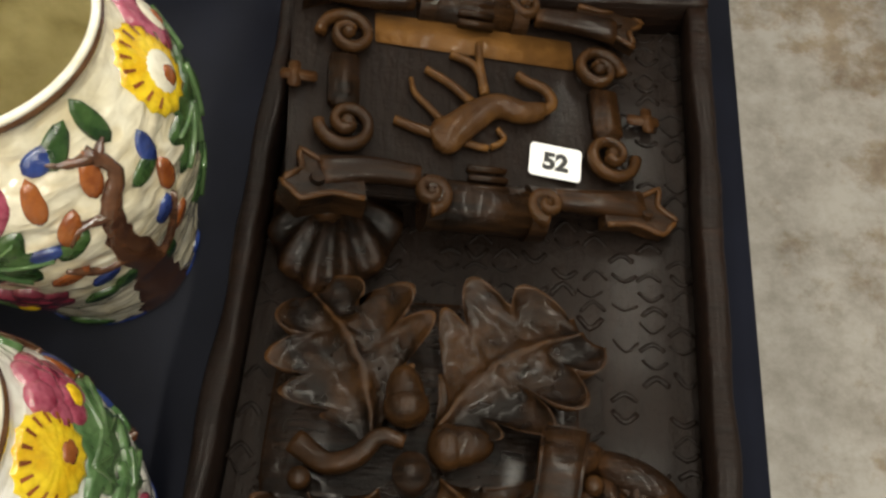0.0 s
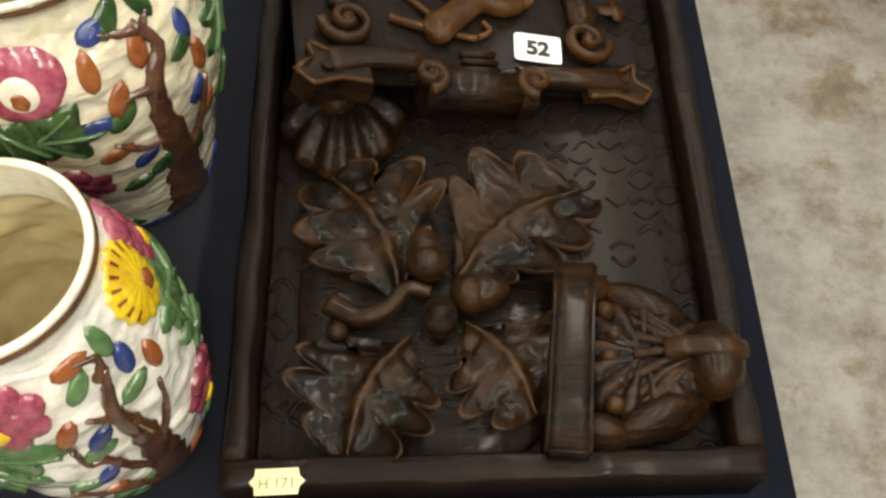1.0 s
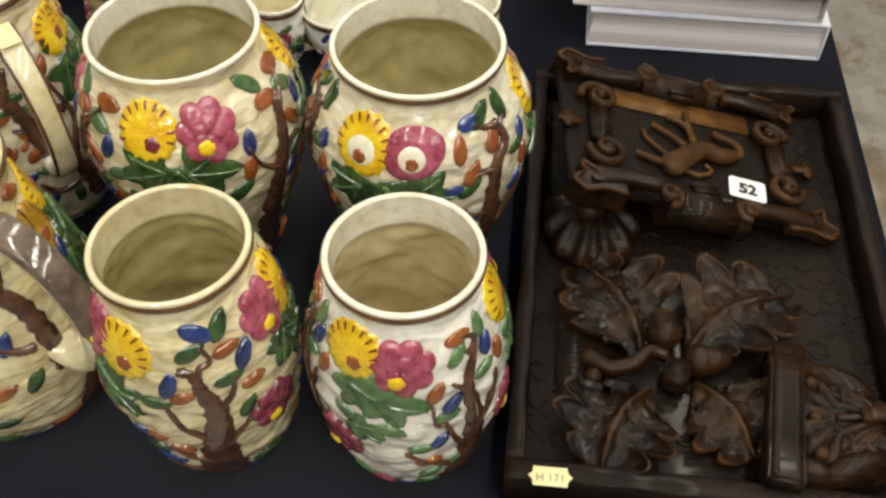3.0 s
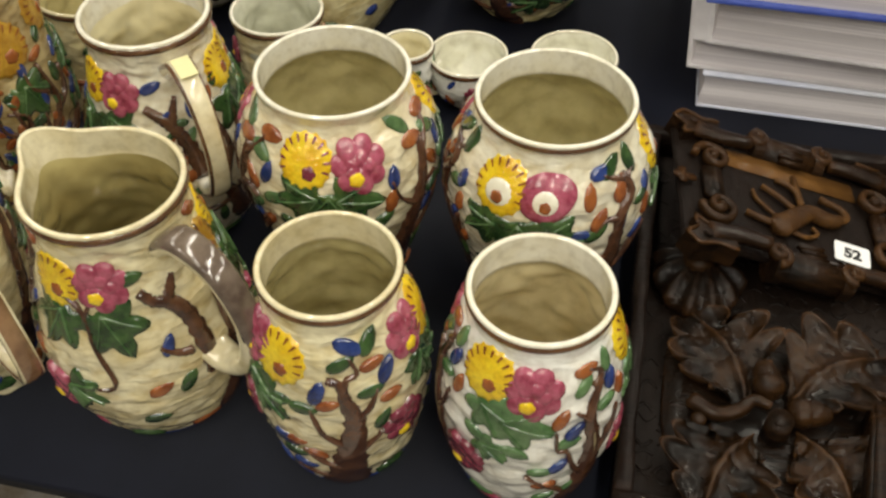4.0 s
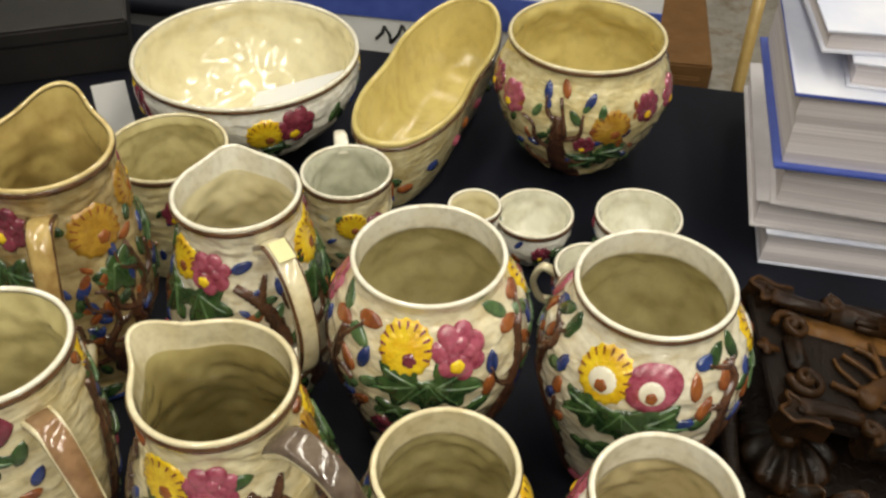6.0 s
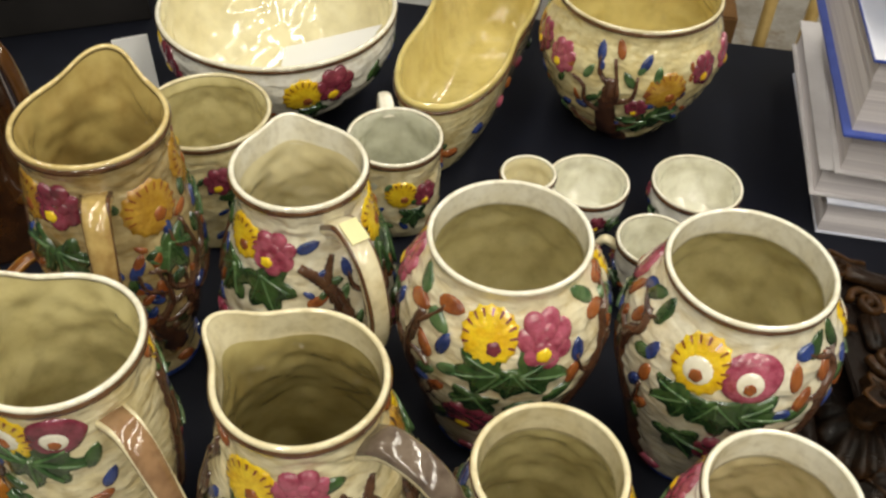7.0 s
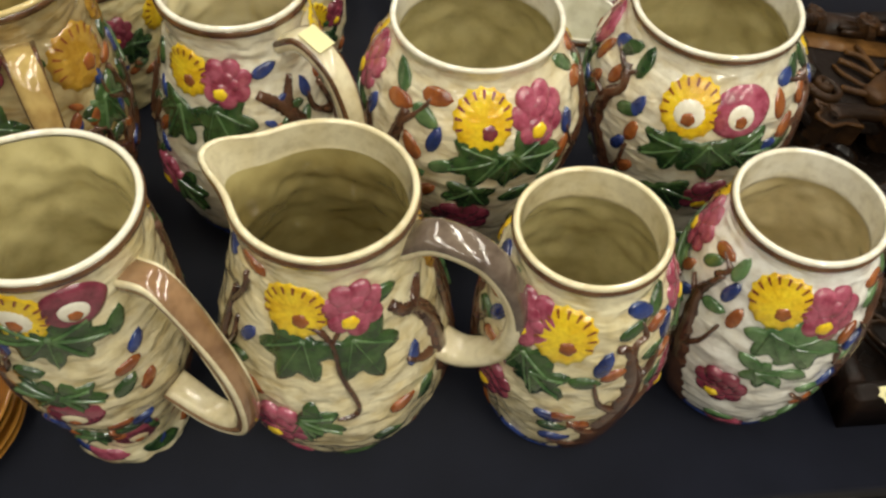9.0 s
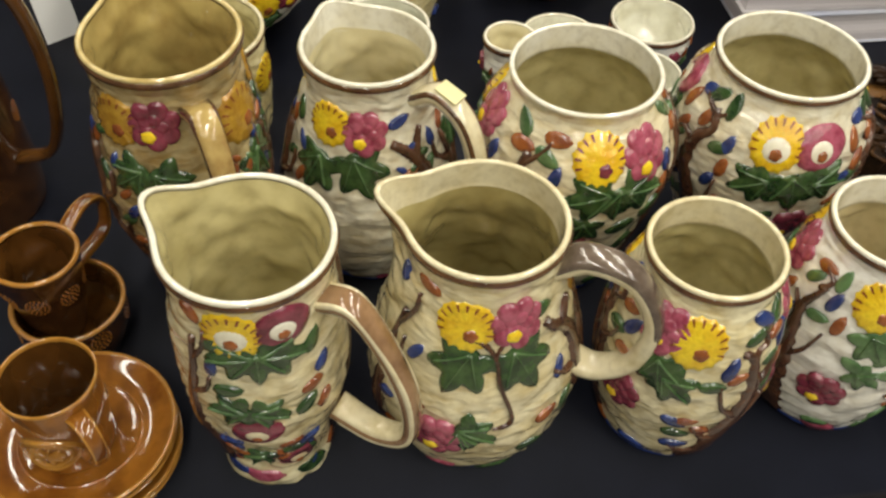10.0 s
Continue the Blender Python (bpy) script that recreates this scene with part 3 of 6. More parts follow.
# ---- decorated vessels ----
def vessel(name, x, y, profile, label, category, skin, inner, lip_mat, line=None, lip=None, seed=1, wall=0.0046, group="", ripple=0.0024, squash=None, neck=0.0):
    root = thing(name, x, y, TABLE, label, category, group=group)
    v = Vessel(profile, wall, lip, seed, ripple, squash)
    part("body", v.body(), skin, root, "moulded glazed body")
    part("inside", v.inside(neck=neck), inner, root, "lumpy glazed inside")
    # Neck takes the pale lip glaze to show the lit band above the shade.
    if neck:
        part("neck", v.neck(neck), lip_mat, root, "glazed collar inside the mouth, pale for its lit band")
    part("rim", v.rim(swell=0.0001), lip_mat, root, "smooth rounded rim")
    if line:
        part("rim_line", v.band(v.top - 0.0044, 0.0034, 0.0015), line, root, "thin brown painted line")
    return root, v


def foot_paint(v, root, rnd, base, ring=True):
    """Blue and crimson patches low down round the foot."""
    if ring:
        part("foot_ring", v.band(0.0065, 0.0035, 0.0008), BLUE, root, "dark blue painted foot")
    for k, mat in enumerate((BLUE, PURPLE, GREEN, RUST, BLUE, PINK, GREEN, RUST)):
        th = base + 2 * math.pi * k / 8 + rnd.uniform(-0.15, 0.15)
        bud(v, root, th, rnd.uniform(0.012, 0.020), rnd.uniform(0.010, 0.016), rnd.uniform(-0.3, 0.3), mat, 0.5, "patch")


def scatter(v, root, rnd, spans, lo, hi, count):
    """Loose buds and small leaves in the angular spans given."""
    for k in range(round(count * 1.6)):
        a, b = spans[k % len(spans)]
        th = deg(rnd.uniform(a, b))
        mat = (BLUE, RUST, GREEN, RUST, GREEN_LIGHT, BLUE)[k % 6]
        bud(v, root, th, rnd.uniform(lo, hi), rnd.uniform(0.005, 0.0085), rnd.uniform(0, 3.1), mat, rnd.uniform(0.45, 0.65))


VASE = [(0.044, 0), (0.053, 0.005), (0.0645, 0.045), (0.0705, 0.09), (0.0690, 0.135), (0.061, 0.173), (0.0525, 0.194), (0.0510, 0.204), (0.0525, 0.2125)]
BELLY = [(0.047, 0), (0.056, 0.005), (0.070, 0.06), (0.085, 0.115), (0.090, 0.152), (0.084, 0.186), (0.069, 0.211), (0.0640, 0.221), (0.0665, 0.2315)]

rnd = random.Random(5)

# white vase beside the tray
root, v = vessel("vase", 0.0, 0.0, VASE, "white glazed vase with bright raised flowers and brown trees", "vase", CREAM_WHITE, IN_WHITE_SHADE, LIP_WHITE, LINE, seed=1, group="raised-flower vases", neck=0.024)
for o in (0, 122, 241):
    flower_sun(v, root, deg(-117 + o), 0.176, 0.0185)
    flower_rose(v, root, deg(-84 + o), 0.171, 0.0190)
    leaf_lobed(v, root, deg(-112 + o), 0.147, 0.028, deg(-60), GREEN_MID)
    leaf_lobed(v, root, deg(-95 + o), 0.142, 0.034, deg(-12), GREEN_MID)
    leaf_lobed(v, root, deg(-110 + o), 0.108, 0.022, deg(-30), GREEN_MID)
    buds(v, root, o, GREEN_MID, (-93, 0.111, -0.3), (-118, 0.118, -0.5), (-119, 0.022, 0.1), size=0.0110)
    flower_rose(v, root, deg(-127 + o), 0.075, 0.0180, PURPLE)
    tree(v, root, o, [(-45, 0.008), (-43, 0.045), (-42, 0.080), (-43, 0.115), (-46, 0.143), (-41, 0.161), (-37, 0.172)],
         [[(-48, 0.072), (-55, 0.088), (-61, 0.112), (-67, 0.116), (-68, 0.134)], [(-45, 0.136), (-56, 0.152)], [(-42, 0.168), (-36, 0.178), (-46, 0.185)],
          [(-48, 0.030), (-60, 0.050), (-71, 0.064), (-84, 0.080)], [(-41, 0.090), (-30, 0.110), (-24, 0.136)]], 0.0125)
    buds(v, root, o, RUST, (-48, 0.184, 0.1), (-18, 0.148, 1.4), (-66, 0.146, 1.0), (-72, 0.063, 0.1))
    buds(v, root, o, GREEN_MID, (-30, 0.182, 1.5), (-51, 0.171, 0.8), (-34, 0.146, 0.2), (-61, 0.121, 0.2), (-76, 0.086, 0.0), (-52, 0.050, 1.0), (-70, 0.036, 0.5))
    buds(v, root, o, BLUE, (-28, 0.164, 1.3), (-57, 0.131, 0.8), (-65, 0.091, 0.9))
foot_paint(v, root, rnd, 0.3)

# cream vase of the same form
root, v = vessel("vase", -0.150, -0.009, VASE, "cream glazed vase with raised flowers and a brown-lined rim", "vase", CREAM, IN_CREAM_SHADE, LIP_CREAM, LINE, seed=2, group="raised-flower vases", neck=0.024)
for o in (0, 122, 241):
    flower_rose(v, root, deg(-136 + o), 0.172, 0.0190)
    flower_sun(v, root, deg(-113 + o), 0.170, 0.0200)
    leaf_lobed(v, root, deg(-131 + o), 0.140, 0.030, deg(-75))
    leaf_lobed(v, root, deg(-122 + o), 0.128, 0.028, deg(-40))
    flower_rose(v, root, deg(-152 + o), 0.090, 0.0185, PURPLE)
    tree(v, root, o, [(-76, 0.008), (-72, 0.040), (-67, 0.079), (-64, 0.116), (-68, 0.139), (-71, 0.156), (-79, 0.161)],
         [[(-68, 0.150), (-66, 0.160), (-59, 0.164), (-63, 0.178)], [(-62, 0.119), (-53, 0.129), (-48, 0.146)], [(-70, 0.084), (-83, 0.101), (-88, 0.119), (-90, 0.132)],
          [(-65, 0.070), (-55, 0.084), (-47, 0.096)], [(-73, 0.050), (-88, 0.058), (-98, 0.078)], [(-72, 0.030), (-96, 0.030), (-108, 0.042)]], 0.0150, 0.003)
    buds(v, root, o, BLUE, (-63, 0.186, -0.5), (-40, 0.155, 1.0), (-86, 0.146, 1.2), (-112, 0.082, -0.4), (-105, 0.042, 0.1), size=0.0110)
    buds(v, root, o, GREEN, (-48, 0.184, 0.9), (-70, 0.173, 0.4), (-53, 0.144, 0.1), (-96, 0.130, 0.0), (-47, 0.108, 1.0), (-108, 0.064, 0.0), size=0.0105)
    buds(v, root, o, RUST, (-49, 0.167, 0.2), (-40, 0.131, 0.1), (-80, 0.136, 0.3), (-104, 0.084, 0.2), (-92, 0.070, -0.4))
foot_paint(v, root, rnd, 0.9)

# two full-bellied vases behind
root, v = vessel("vase", -0.016, 0.191, BELLY, "full-bellied cream vase with ring flowers and brown branches", "vase", OFF_WHITE, IN_CREAM_SHADE, LIP_WHITE, LINE, seed=3, group="raised-flower vases", neck=0.022)
for o in (0, 121, 240):
    flower_eye(v, root, deg(-113 + o), 0.191, 0.0205, YELLOW, LIP_WHITE)
    flower_eye(v, root, deg(-86 + o), 0.191, 0.0185, PINK, LIP_WHITE)
    leaf_lobed(v, root, deg(-116 + o), 0.156, 0.032, deg(-150))
    leaf_lobed(v, root, deg(-98 + o), 0.157, 0.036, deg(-80))
    leaf_lobed(v, root, deg(-82 + o), 0.158, 0.032, deg(-5))
    leaf_lobed(v, root, deg(-112 + o), 0.100, 0.034, deg(-60))
    flower_rose(v, root, deg(-88 + o), 0.098, 0.0200, PURPLE)
    tree(v, root, o, [(-36, 0.010), (-38, 0.050), (-39, 0.090), (-44, 0.140), (-41, 0.168), (-33, 0.184), (-37, 0.200)],
         [[(-43, 0.164), (-53, 0.168), (-58, 0.160)], [(-37, 0.196), (-45, 0.200), (-51, 0.204)], [(-37, 0.192), (-29, 0.200)], [(-42, 0.120), (-56, 0.124), (-64, 0.140)], [(-39, 0.080), (-26, 0.104), (-20, 0.140)]], 0.0140, 0.0034)
    buds(v, root, o, RUST, (-41, 0.188, 1.2), (-61, 0.189, 1.4), (-56, 0.168, 1.0), (-19, 0.155, 1.4), (-66, 0.128, 0.3), (-20, 0.110, 1.0), size=0.0105)
    buds(v, root, o, BLUE, (-52, 0.206, 0.2), (-20, 0.178, 1.3), (-68, 0.158, 0.0), (-56, 0.110, 0.6), (-26, 0.134, 1.1), size=0.0100)
    buds(v, root, o, GREEN, (-28, 0.206, 1.6), (-45, 0.207, 0.6), (-25, 0.172, 0.3), (-58, 0.156, 0.6), (-50, 0.090, 0.9), (-28, 0.080, 1.5), (-64, 0.080, 0.3), size=0.0110)
foot_paint(v, root, rnd, 0.1)

root, v = vessel("vase", -0.204, 0.186, BELLY, "full-bellied cream vase with yellow and crimson flowers", "vase", OFF_CREAM, IN_CREAM_SHADE, LIP_WHITE, None, seed=4, group="raised-flower vases", neck=0.022)
for o in (0, 120, 240):
    flower_sun(v, root, deg(-92 + o), 0.195, 0.0200, None, PURPLE)
    flower_rose(v, root, deg(-60 + o), 0.192, 0.0205)
    leaf_lobed(v, root, deg(-90 + o), 0.164, 0.036, deg(-165))
    leaf_lobed(v, root, deg(-79 + o), 0.161, 0.028, deg(-95))
    leaf_lobed(v, root, deg(-69 + o), 0.163, 0.036, deg(-10))
    leaf_lobed(v, root, deg(-97 + o), 0.126, 0.030, deg(-100))
    flower_rose(v, root, deg(-101 + o), 0.086, 0.0220, PURPLE)
    tree(v, root, o, [(-152, 0.010), (-150, 0.060), (-147, 0.110), (-142, 0.150), (-138, 0.175), (-136, 0.192)],
         [[(-142, 0.150), (-131, 0.152), (-124, 0.146)], [(-137, 0.180), (-127, 0.196), (-123, 0.205)], [(-145, 0.130), (-158, 0.150), (-163, 0.172)], [(-149, 0.080), (-130, 0.094), (-122, 0.120)]], 0.0140, 0.0040)
    buds(v, root, o, RUST, (-143, 0.195, 0.0), (-121, 0.207, 0.0), (-128, 0.164, 2.2), (-122, 0.118, 0.8), (-164, 0.150, 1.3), size=0.0115)
    buds(v, root, o, GREEN_LIGHT, (-146, 0.209, 2.4), (-125, 0.193, -0.4), (-112, 0.155, 0.3), (-128, 0.136, 0.6), size=0.0115)
    buds(v, root, o, BLUE, (-117, 0.176, 1.3), (-161, 0.172, 1.4), (-134, 0.116, 0.5), (-112, 0.070, 0.5), size=0.0105)
    buds(v, root, o, GREEN, (-52, 0.130, 0.6), (-72, 0.118, 0.2), (-62, 0.080, 1.0), (-128, 0.060, 0.8), size=0.0140)
foot_paint(v, root, rnd, 0.5)

# ---- jugs ----
JUG = [(0.048, 0), (0.060, 0.005), (0.078, 0.040), (0.086, 0.085), (0.081, 0.128), (0.069, 0.172), (0.0605, 0.204), (0.0580, 0.224), (0.0600, 0.243)]
TALL = [(0.043, 0), (0.046, 0.006), (0.0445, 0.026), (0.050, 0.058), (0.0605, 0.098), (0.0640, 0.140), (0.0618, 0.190), (0.0585, 0.224), (0.0580, 0.240), (0.0605, 0.256)]
TALLER = [(0.0447, 0), (0.0478, 0.0066), (0.0463, 0.0286), (0.0541, 0.0638), (0.0676, 0.1078), (0.0718, 0.154), (0.0666, 0.209), (0.0608, 0.2464), (0.0603, 0.264), (0.0629, 0.2816)]
JUG_SLIM = [(r * 0.97, h * 0.99) for r, h in JUG]

root, v = vessel("jug", -0.322, 0.008, JUG, "round cream jug with a grey-brown loop handle", "jug", CREAM, IN_OLIVE_SHADE, LIP_CREAM, LINE, (deg(158), 0.022, 0.006, 0.30, 0.085), 5, group="raised-flower jugs", neck=0.020)
for o in (0, 150):
    flower_sun(v, root, deg(-110 + o), 0.196, 0.0190)
    flower_rose(v, root, deg(-76 + o), 0.197, 0.0185)
    leaf_lobed(v, root, deg(-108 + o), 0.166, 0.036, deg(-115))
    leaf_lobed(v, root, deg(-76 + o), 0.166, 0.036, deg(-65))
    bm = bmesh.new()
    limb(v, bm, o, [(-104, 0.187), (-95, 0.180), (-89, 0.167), (-87, 0.147), (-80, 0.115), (-82, 0.105), (-90, 0.103)], 0.0022, 0.0016, 0.0026)
    limb(v, bm, o, [(-84, 0.184), (-88, 0.176), (-90, 0.168)], 0.0018, 0.0018, 0.0024)
    part("stem", bm, BARK, root, "brown stem")
    flower_rose(v, root, deg(-118 + o), 0.084, 0.0200, PINK)
    leaf_lobed(v, root, deg(-103 + o), 0.098, 0.028, deg(-25))
    leaf_lobed(v, root, deg(-106 + o), 0.092, 0.022, deg(-75))
    tree(v, root, o, [(-168, 0.020), (-164, 0.070), (-160, 0.110), (-158, 0.150), (-154, 0.185)], [[(-160, 0.120), (-150, 0.140), (-148, 0.165)], [(-156, 0.170), (-147, 0.190), (-146, 0.206)]], 0.009)
    buds(v, root, o, BLUE, (-139, 0.158, 1.0), (-166, 0.209, 1.6), (-48, 0.136, 1.1), (-152, 0.100, 0.4))
    buds(v, root, o, RUST, (-134, 0.116, -0.2), (-141, 0.219, -0.4), (-59, 0.097, 0.4), (-150, 0.060, 0.4), size=0.0100)
    buds(v, root, o, GREEN, (-60, 0.200, 0.1), (-44, 0.096, 0.9), (-146, 0.130, 0.5), (-66, 0.060, 0.2), size=0.0110)
for pts, w0, w1 in (([(-54, 0.187), (-47, 0.177), (-39, 0.172), (-31, 0.156), (-28, 0.128), (-27, 0.095)], 0.0040, 0.0090), ([(-40, 0.172), (-34, 0.182), (-30, 0.192)], 0.0060, 0.0020), ([(-52, 0.138), (-44, 0.128), (-36, 0.124)], 0.0020, 0.0040)):
    part("branch", limb(v, bmesh.new(), 0, pts, w0, w1, 0.0038), BARK, root, "brown moulded branch")
flower_sun(v, root, deg(4), 0.185, 0.019, YELLOW_DULL)
leaf_lobed(v, root, deg(14), 0.145, 0.036, deg(-80))
foot_paint(v, root, rnd, 0.2)
strap_handle(root, deg(-24), [(0.054, 0.212), (0.078, 0.226), (0.112, 0.215), (0.132, 0.175), (0.126, 0.130), (0.100, 0.108), (0.076, 0.112)], 0.0125, 0.0075, LIP_CREAM, "cream loop handle, grey-brown on top", streak=(HANDLE_GREY, 0.66))

root, v = vessel("jug", -0.487, -0.006, TALL, "tall waisted cream jug with a tan handle", "jug", CREAM, IN_CREAM_SHADE, LIP_WHITE, LINE, (deg(154), 0.015, 0.012, 0.27, 0.09), 6, group="raised-flower jugs")
for o in (0, 150):
    flower_eye(v, root, deg(-103 + o), 0.223, 0.0190, YELLOW, LIP_WHITE)
    flower_eye(v, root, deg(-70 + o), 0.226, 0.0165, PURPLE, LIP_WHITE)
    leaf_lobed(v, root, deg(-98 + o), 0.202, 0.030, deg(-168))
    leaf_lobed(v, root, deg(-80 + o), 0.202, 0.030, deg(-12))
    leaf_lobed(v, root, deg(-89 + o), 0.199, 0.026, deg(-90))
    leaf_lobed(v, root, deg(-106 + o), 0.142, 0.026, deg(-175))
    leaf_lobed(v, root, deg(-92 + o), 0.141, 0.024, deg(-20))
    flower_eye(v, root, deg(-97 + o), 0.113, 0.0155, PURPLE, LIP_CREAM)
    leaf_lobed(v, root, deg(-100 + o), 0.062, 0.022, deg(-120))
    flower_eye(v, root, deg(-68 + o), 0.050, 0.0130, PURPLE, LIP_CREAM)
    tree(v, root, o, [(-150, 0.030), (-146, 0.090), (-140, 0.140), (-134, 0.180), (-132, 0.212)], [[(-138, 0.150), (-126, 0.160), (-122, 0.176)], [(-133, 0.190), (-124, 0.206), (-122, 0.222)]], 0.008)
    buds(v, root, o, BLUE, (-120, 0.187, 1.5), (-47, 0.173, 1.0), (-60, 0.080, 0.6), (-118, 0.090, 0.4))
    buds(v, root, o, RUST, (-132, 0.236, -0.9), (-57, 0.156, 0.3), (-76, 0.086, 0.2), (-116, 0.060, 0.5), (-48, 0.130, 1.0))
    buds(v, root, o, GREEN, (-62, 0.136, 0.8), (-118, 0.212, 0.7), (-72, 0.070, 0.3), (-52, 0.200, 1.1), (-112, 0.165, 0.2), size=0.0110)
strap_handle(root, deg(-32), [(0.056, 0.222), (0.080, 0.224), (0.104, 0.190), (0.122, 0.140), (0.122, 0.098), (0.096, 0.084), (0.060, 0.096)], 0.0105, 0.0065, HANDLE_TAN, "glossy tan strap handle", LIP_CREAM, LIP_CREAM)
foot_paint(v, root, rnd, 0.6, False)
scatter(v, root, rnd, [(-128, -108), (-86, -56), (-66, -50)], 0.020, 0.100, 8)

root, v = vessel("jug", -0.388, 0.222, JUG_SLIM, "off-white jug with a price tag on its brown handle", "jug", OFF_WHITE, IN_BOWL, LIP_WHITE, LINE, (deg(116), 0.012, 0.003, 0.30, 0.085), 7, group="raised-flower jugs", neck=0.020)
for o in (0, 150):
    flower_sun(v, root, deg(-128 + o), 0.196, 0.0175)
    flower_rose(v, root, deg(-98 + o), 0.193, 0.0180)
    leaf_lobed(v, root, deg(-134 + o), 0.158, 0.034, deg(-110))
    leaf_lobed(v, root, deg(-103 + o), 0.163, 0.036, deg(-65))
    leaf_lobed(v, root, deg(-132 + o), 0.085, 0.030, deg(-50))
    flower_rose(v, root, deg(-146 + o), 0.085, 0.019, PINK)
    bud(v, root, deg(-70 + o), 0.200, 0.010, 0.4, BLUE)
    spray(v, root, deg(-178 + o), 0.11, 0.13, rnd)
    scatter(v, root, rnd, [(-80 + o, -50 + o)], 0.04, 0.18, 8)
for pts, w0, w1 in (([(-77, 0.182), (-67, 0.173), (-58, 0.162), (-50, 0.140), (-46, 0.110)], 0.0040, 0.0085), ([(-59, 0.163), (-55, 0.178), (-51, 0.190)], 0.0055, 0.0020)):
    part("branch", limb(v, bmesh.new(), 0, pts, w0, w1, 0.0038), BARK, root, "brown moulded branch")
flower_sun(v, root, deg(1), 0.194, 0.0185)
leaf_lobed(v, root, deg(-4), 0.162, 0.036, deg(-80))
foot_paint(v, root, rnd, 1.0)
h = strap_handle(root, deg(-44), [(0.054, 0.213), (0.078, 0.226), (0.106, 0.208), (0.120, 0.165), (0.114, 0.122), (0.092, 0.100), (0.074, 0.104)], 0.0115, 0.0070, LIP_CREAM, "cream loop handle with brown edges", LINE, LIP_WHITE)
bm = bmesh.new()
box(bm, -0.011, 0.011, -0.008, 0.008, 0, 0.0012, 0, pose(0.087 * math.cos(deg(-44)), 0.087 * math.sin(deg(-44)), 0.2325, 0, 16, -44))
part("price_tag", bm, TAG, h, "pale paper price tag", False)

root, v = vessel("jug", -0.550, 0.192, TALLER, "tall amber-cream jug with an ochre strap handle", "jug", AMBER_CREAM, IN_AMBER, LIP_OCHRE, LINE, (deg(104), 0.026, 0.014, 0.36, 0.10), 8, group="raised-flower jugs")
for o in (0, 150):
    flower_sun(v, root, deg(-128 + o), 0.238, 0.0190, YELLOW_DULL)
    flower_rose(v, root, deg(-98 + o), 0.240, 0.0190, PURPLE)
    leaf_lobed(v, root, deg(-116 + o), 0.192, 0.032, deg(-140), GREEN)
    leaf_lobed(v, root, deg(-98 + o), 0.190, 0.032, deg(-50), GREEN)
    leaf_lobed(v, root, deg(-106 + o), 0.135, 0.028, deg(-80))
    flower_rose(v, root, deg(-96 + o), 0.110, 0.019, PURPLE)
    flower_sun(v, root, deg(-30 + o), 0.225, 0.0220, YELLOW_DULL)
    leaf_lobed(v, root, deg(-24 + o), 0.180, 0.034, deg(-70))
    spray(v, root, deg(-160 + o), 0.14, 0.13, rnd)
    spray(v, root, deg(-40 + o), 0.110, 0.13, rnd)
    scatter(v, root, rnd, [(-66 + o, -38 + o)], 0.08, 0.24, 12)
strap_handle(root, deg(-66), [(0.058, 0.248), (0.080, 0.250), (0.102, 0.212), (0.114, 0.160), (0.110, 0.110), (0.086, 0.092), (0.062, 0.104)], 0.0115, 0.0068, HANDLE_OCHRE, "glossy ochre strap handle", BARK, LIP_CREAM)
foot_paint(v, root, rnd, 0.4)

# ---- the pots behind ----
POT = [(0.058, 0), (0.066, 0.005), (0.096, 0.050), (0.114, 0.100), (0.111, 0.135), (0.101, 0.158), (0.0990, 0.168), (0.1010, 0.178)]
root, v = vessel("plant_pot", -0.110, 0.708, POT, "round cream jardiniere with a dark moulded tree", "pot", CREAM_DEEP, IN_YELLOW, LIP_CREAM, LINE, None, 9)
for o in (0, 125, 240):
    spray(v, root, deg(-100 + o), 0.075, 0.150, rnd)
    bm = bmesh.new()
    v.strip(bm, deg(-101 + o), 0.07, [(0.004, -0.058), (0, -0.02), (0, 0.02), (0.002, 0.05)], 0.018, 0.006, 0.004)
    part("trunk", bm, BARK, root, "dark brown trunk")
    flower_sun(v, root, deg(-66 + o), 0.105, 0.0230, YELLOW_DULL)
    flower_rose(v, root, deg(-82 + o), 0.080, 0.0130, PURPLE)
    leaf_lobed(v, root, deg(-66 + o), 0.062, 0.036, deg(-30))
    leaf_lobed(v, root, deg(-76 + o), 0.050, 0.034, deg(-140))
    flower_rose(v, root, deg(-40 + o), 0.125, 0.0180, PURPLE)
    flower_rose(v, root, deg(-136 + o), 0.122, 0.0190, PINK)
    scatter(v, root, rnd, [(-125 + o, -80 + o), (-60 + o, -45 + o)], 0.04, 0.14, 10)

BOWL = [(0.075, 0), (0.084, 0.005), (0.118, 0.035), (0.142, 0.070), (0.150, 0.100), (0.1485, 0.118), (0.1510, 0.128)]
root, v = vessel("fruit_bowl", -0.556, 0.655, BOWL, "large cream bowl with a flowered band and brown rim line", "bowl", CREAM_WHITE, IN_BOWL, LIP_WHITE, LINE, None, 10, 0.006)
for o in (0, 90, 180, 270):
    flower_sun(v, root, deg(-62 + o), 0.085, 0.0220, YELLOW)
    flower_rose(v, root, deg(-46 + o), 0.092, 0.0230, PURPLE)
    leaf_lobed(v, root, deg(-56 + o), 0.060, 0.030, deg(-140))
    bud(v, root, deg(-112 + o), 0.082, 0.014, 1.0, GREEN)
    bud(v, root, deg(-105 + o), 0.070, 0.012, 2.0, GREEN)
    scatter(v, root, rnd, [(-100 + o, -70 + o)], 0.03, 0.09, 4)
bm = bmesh.new()
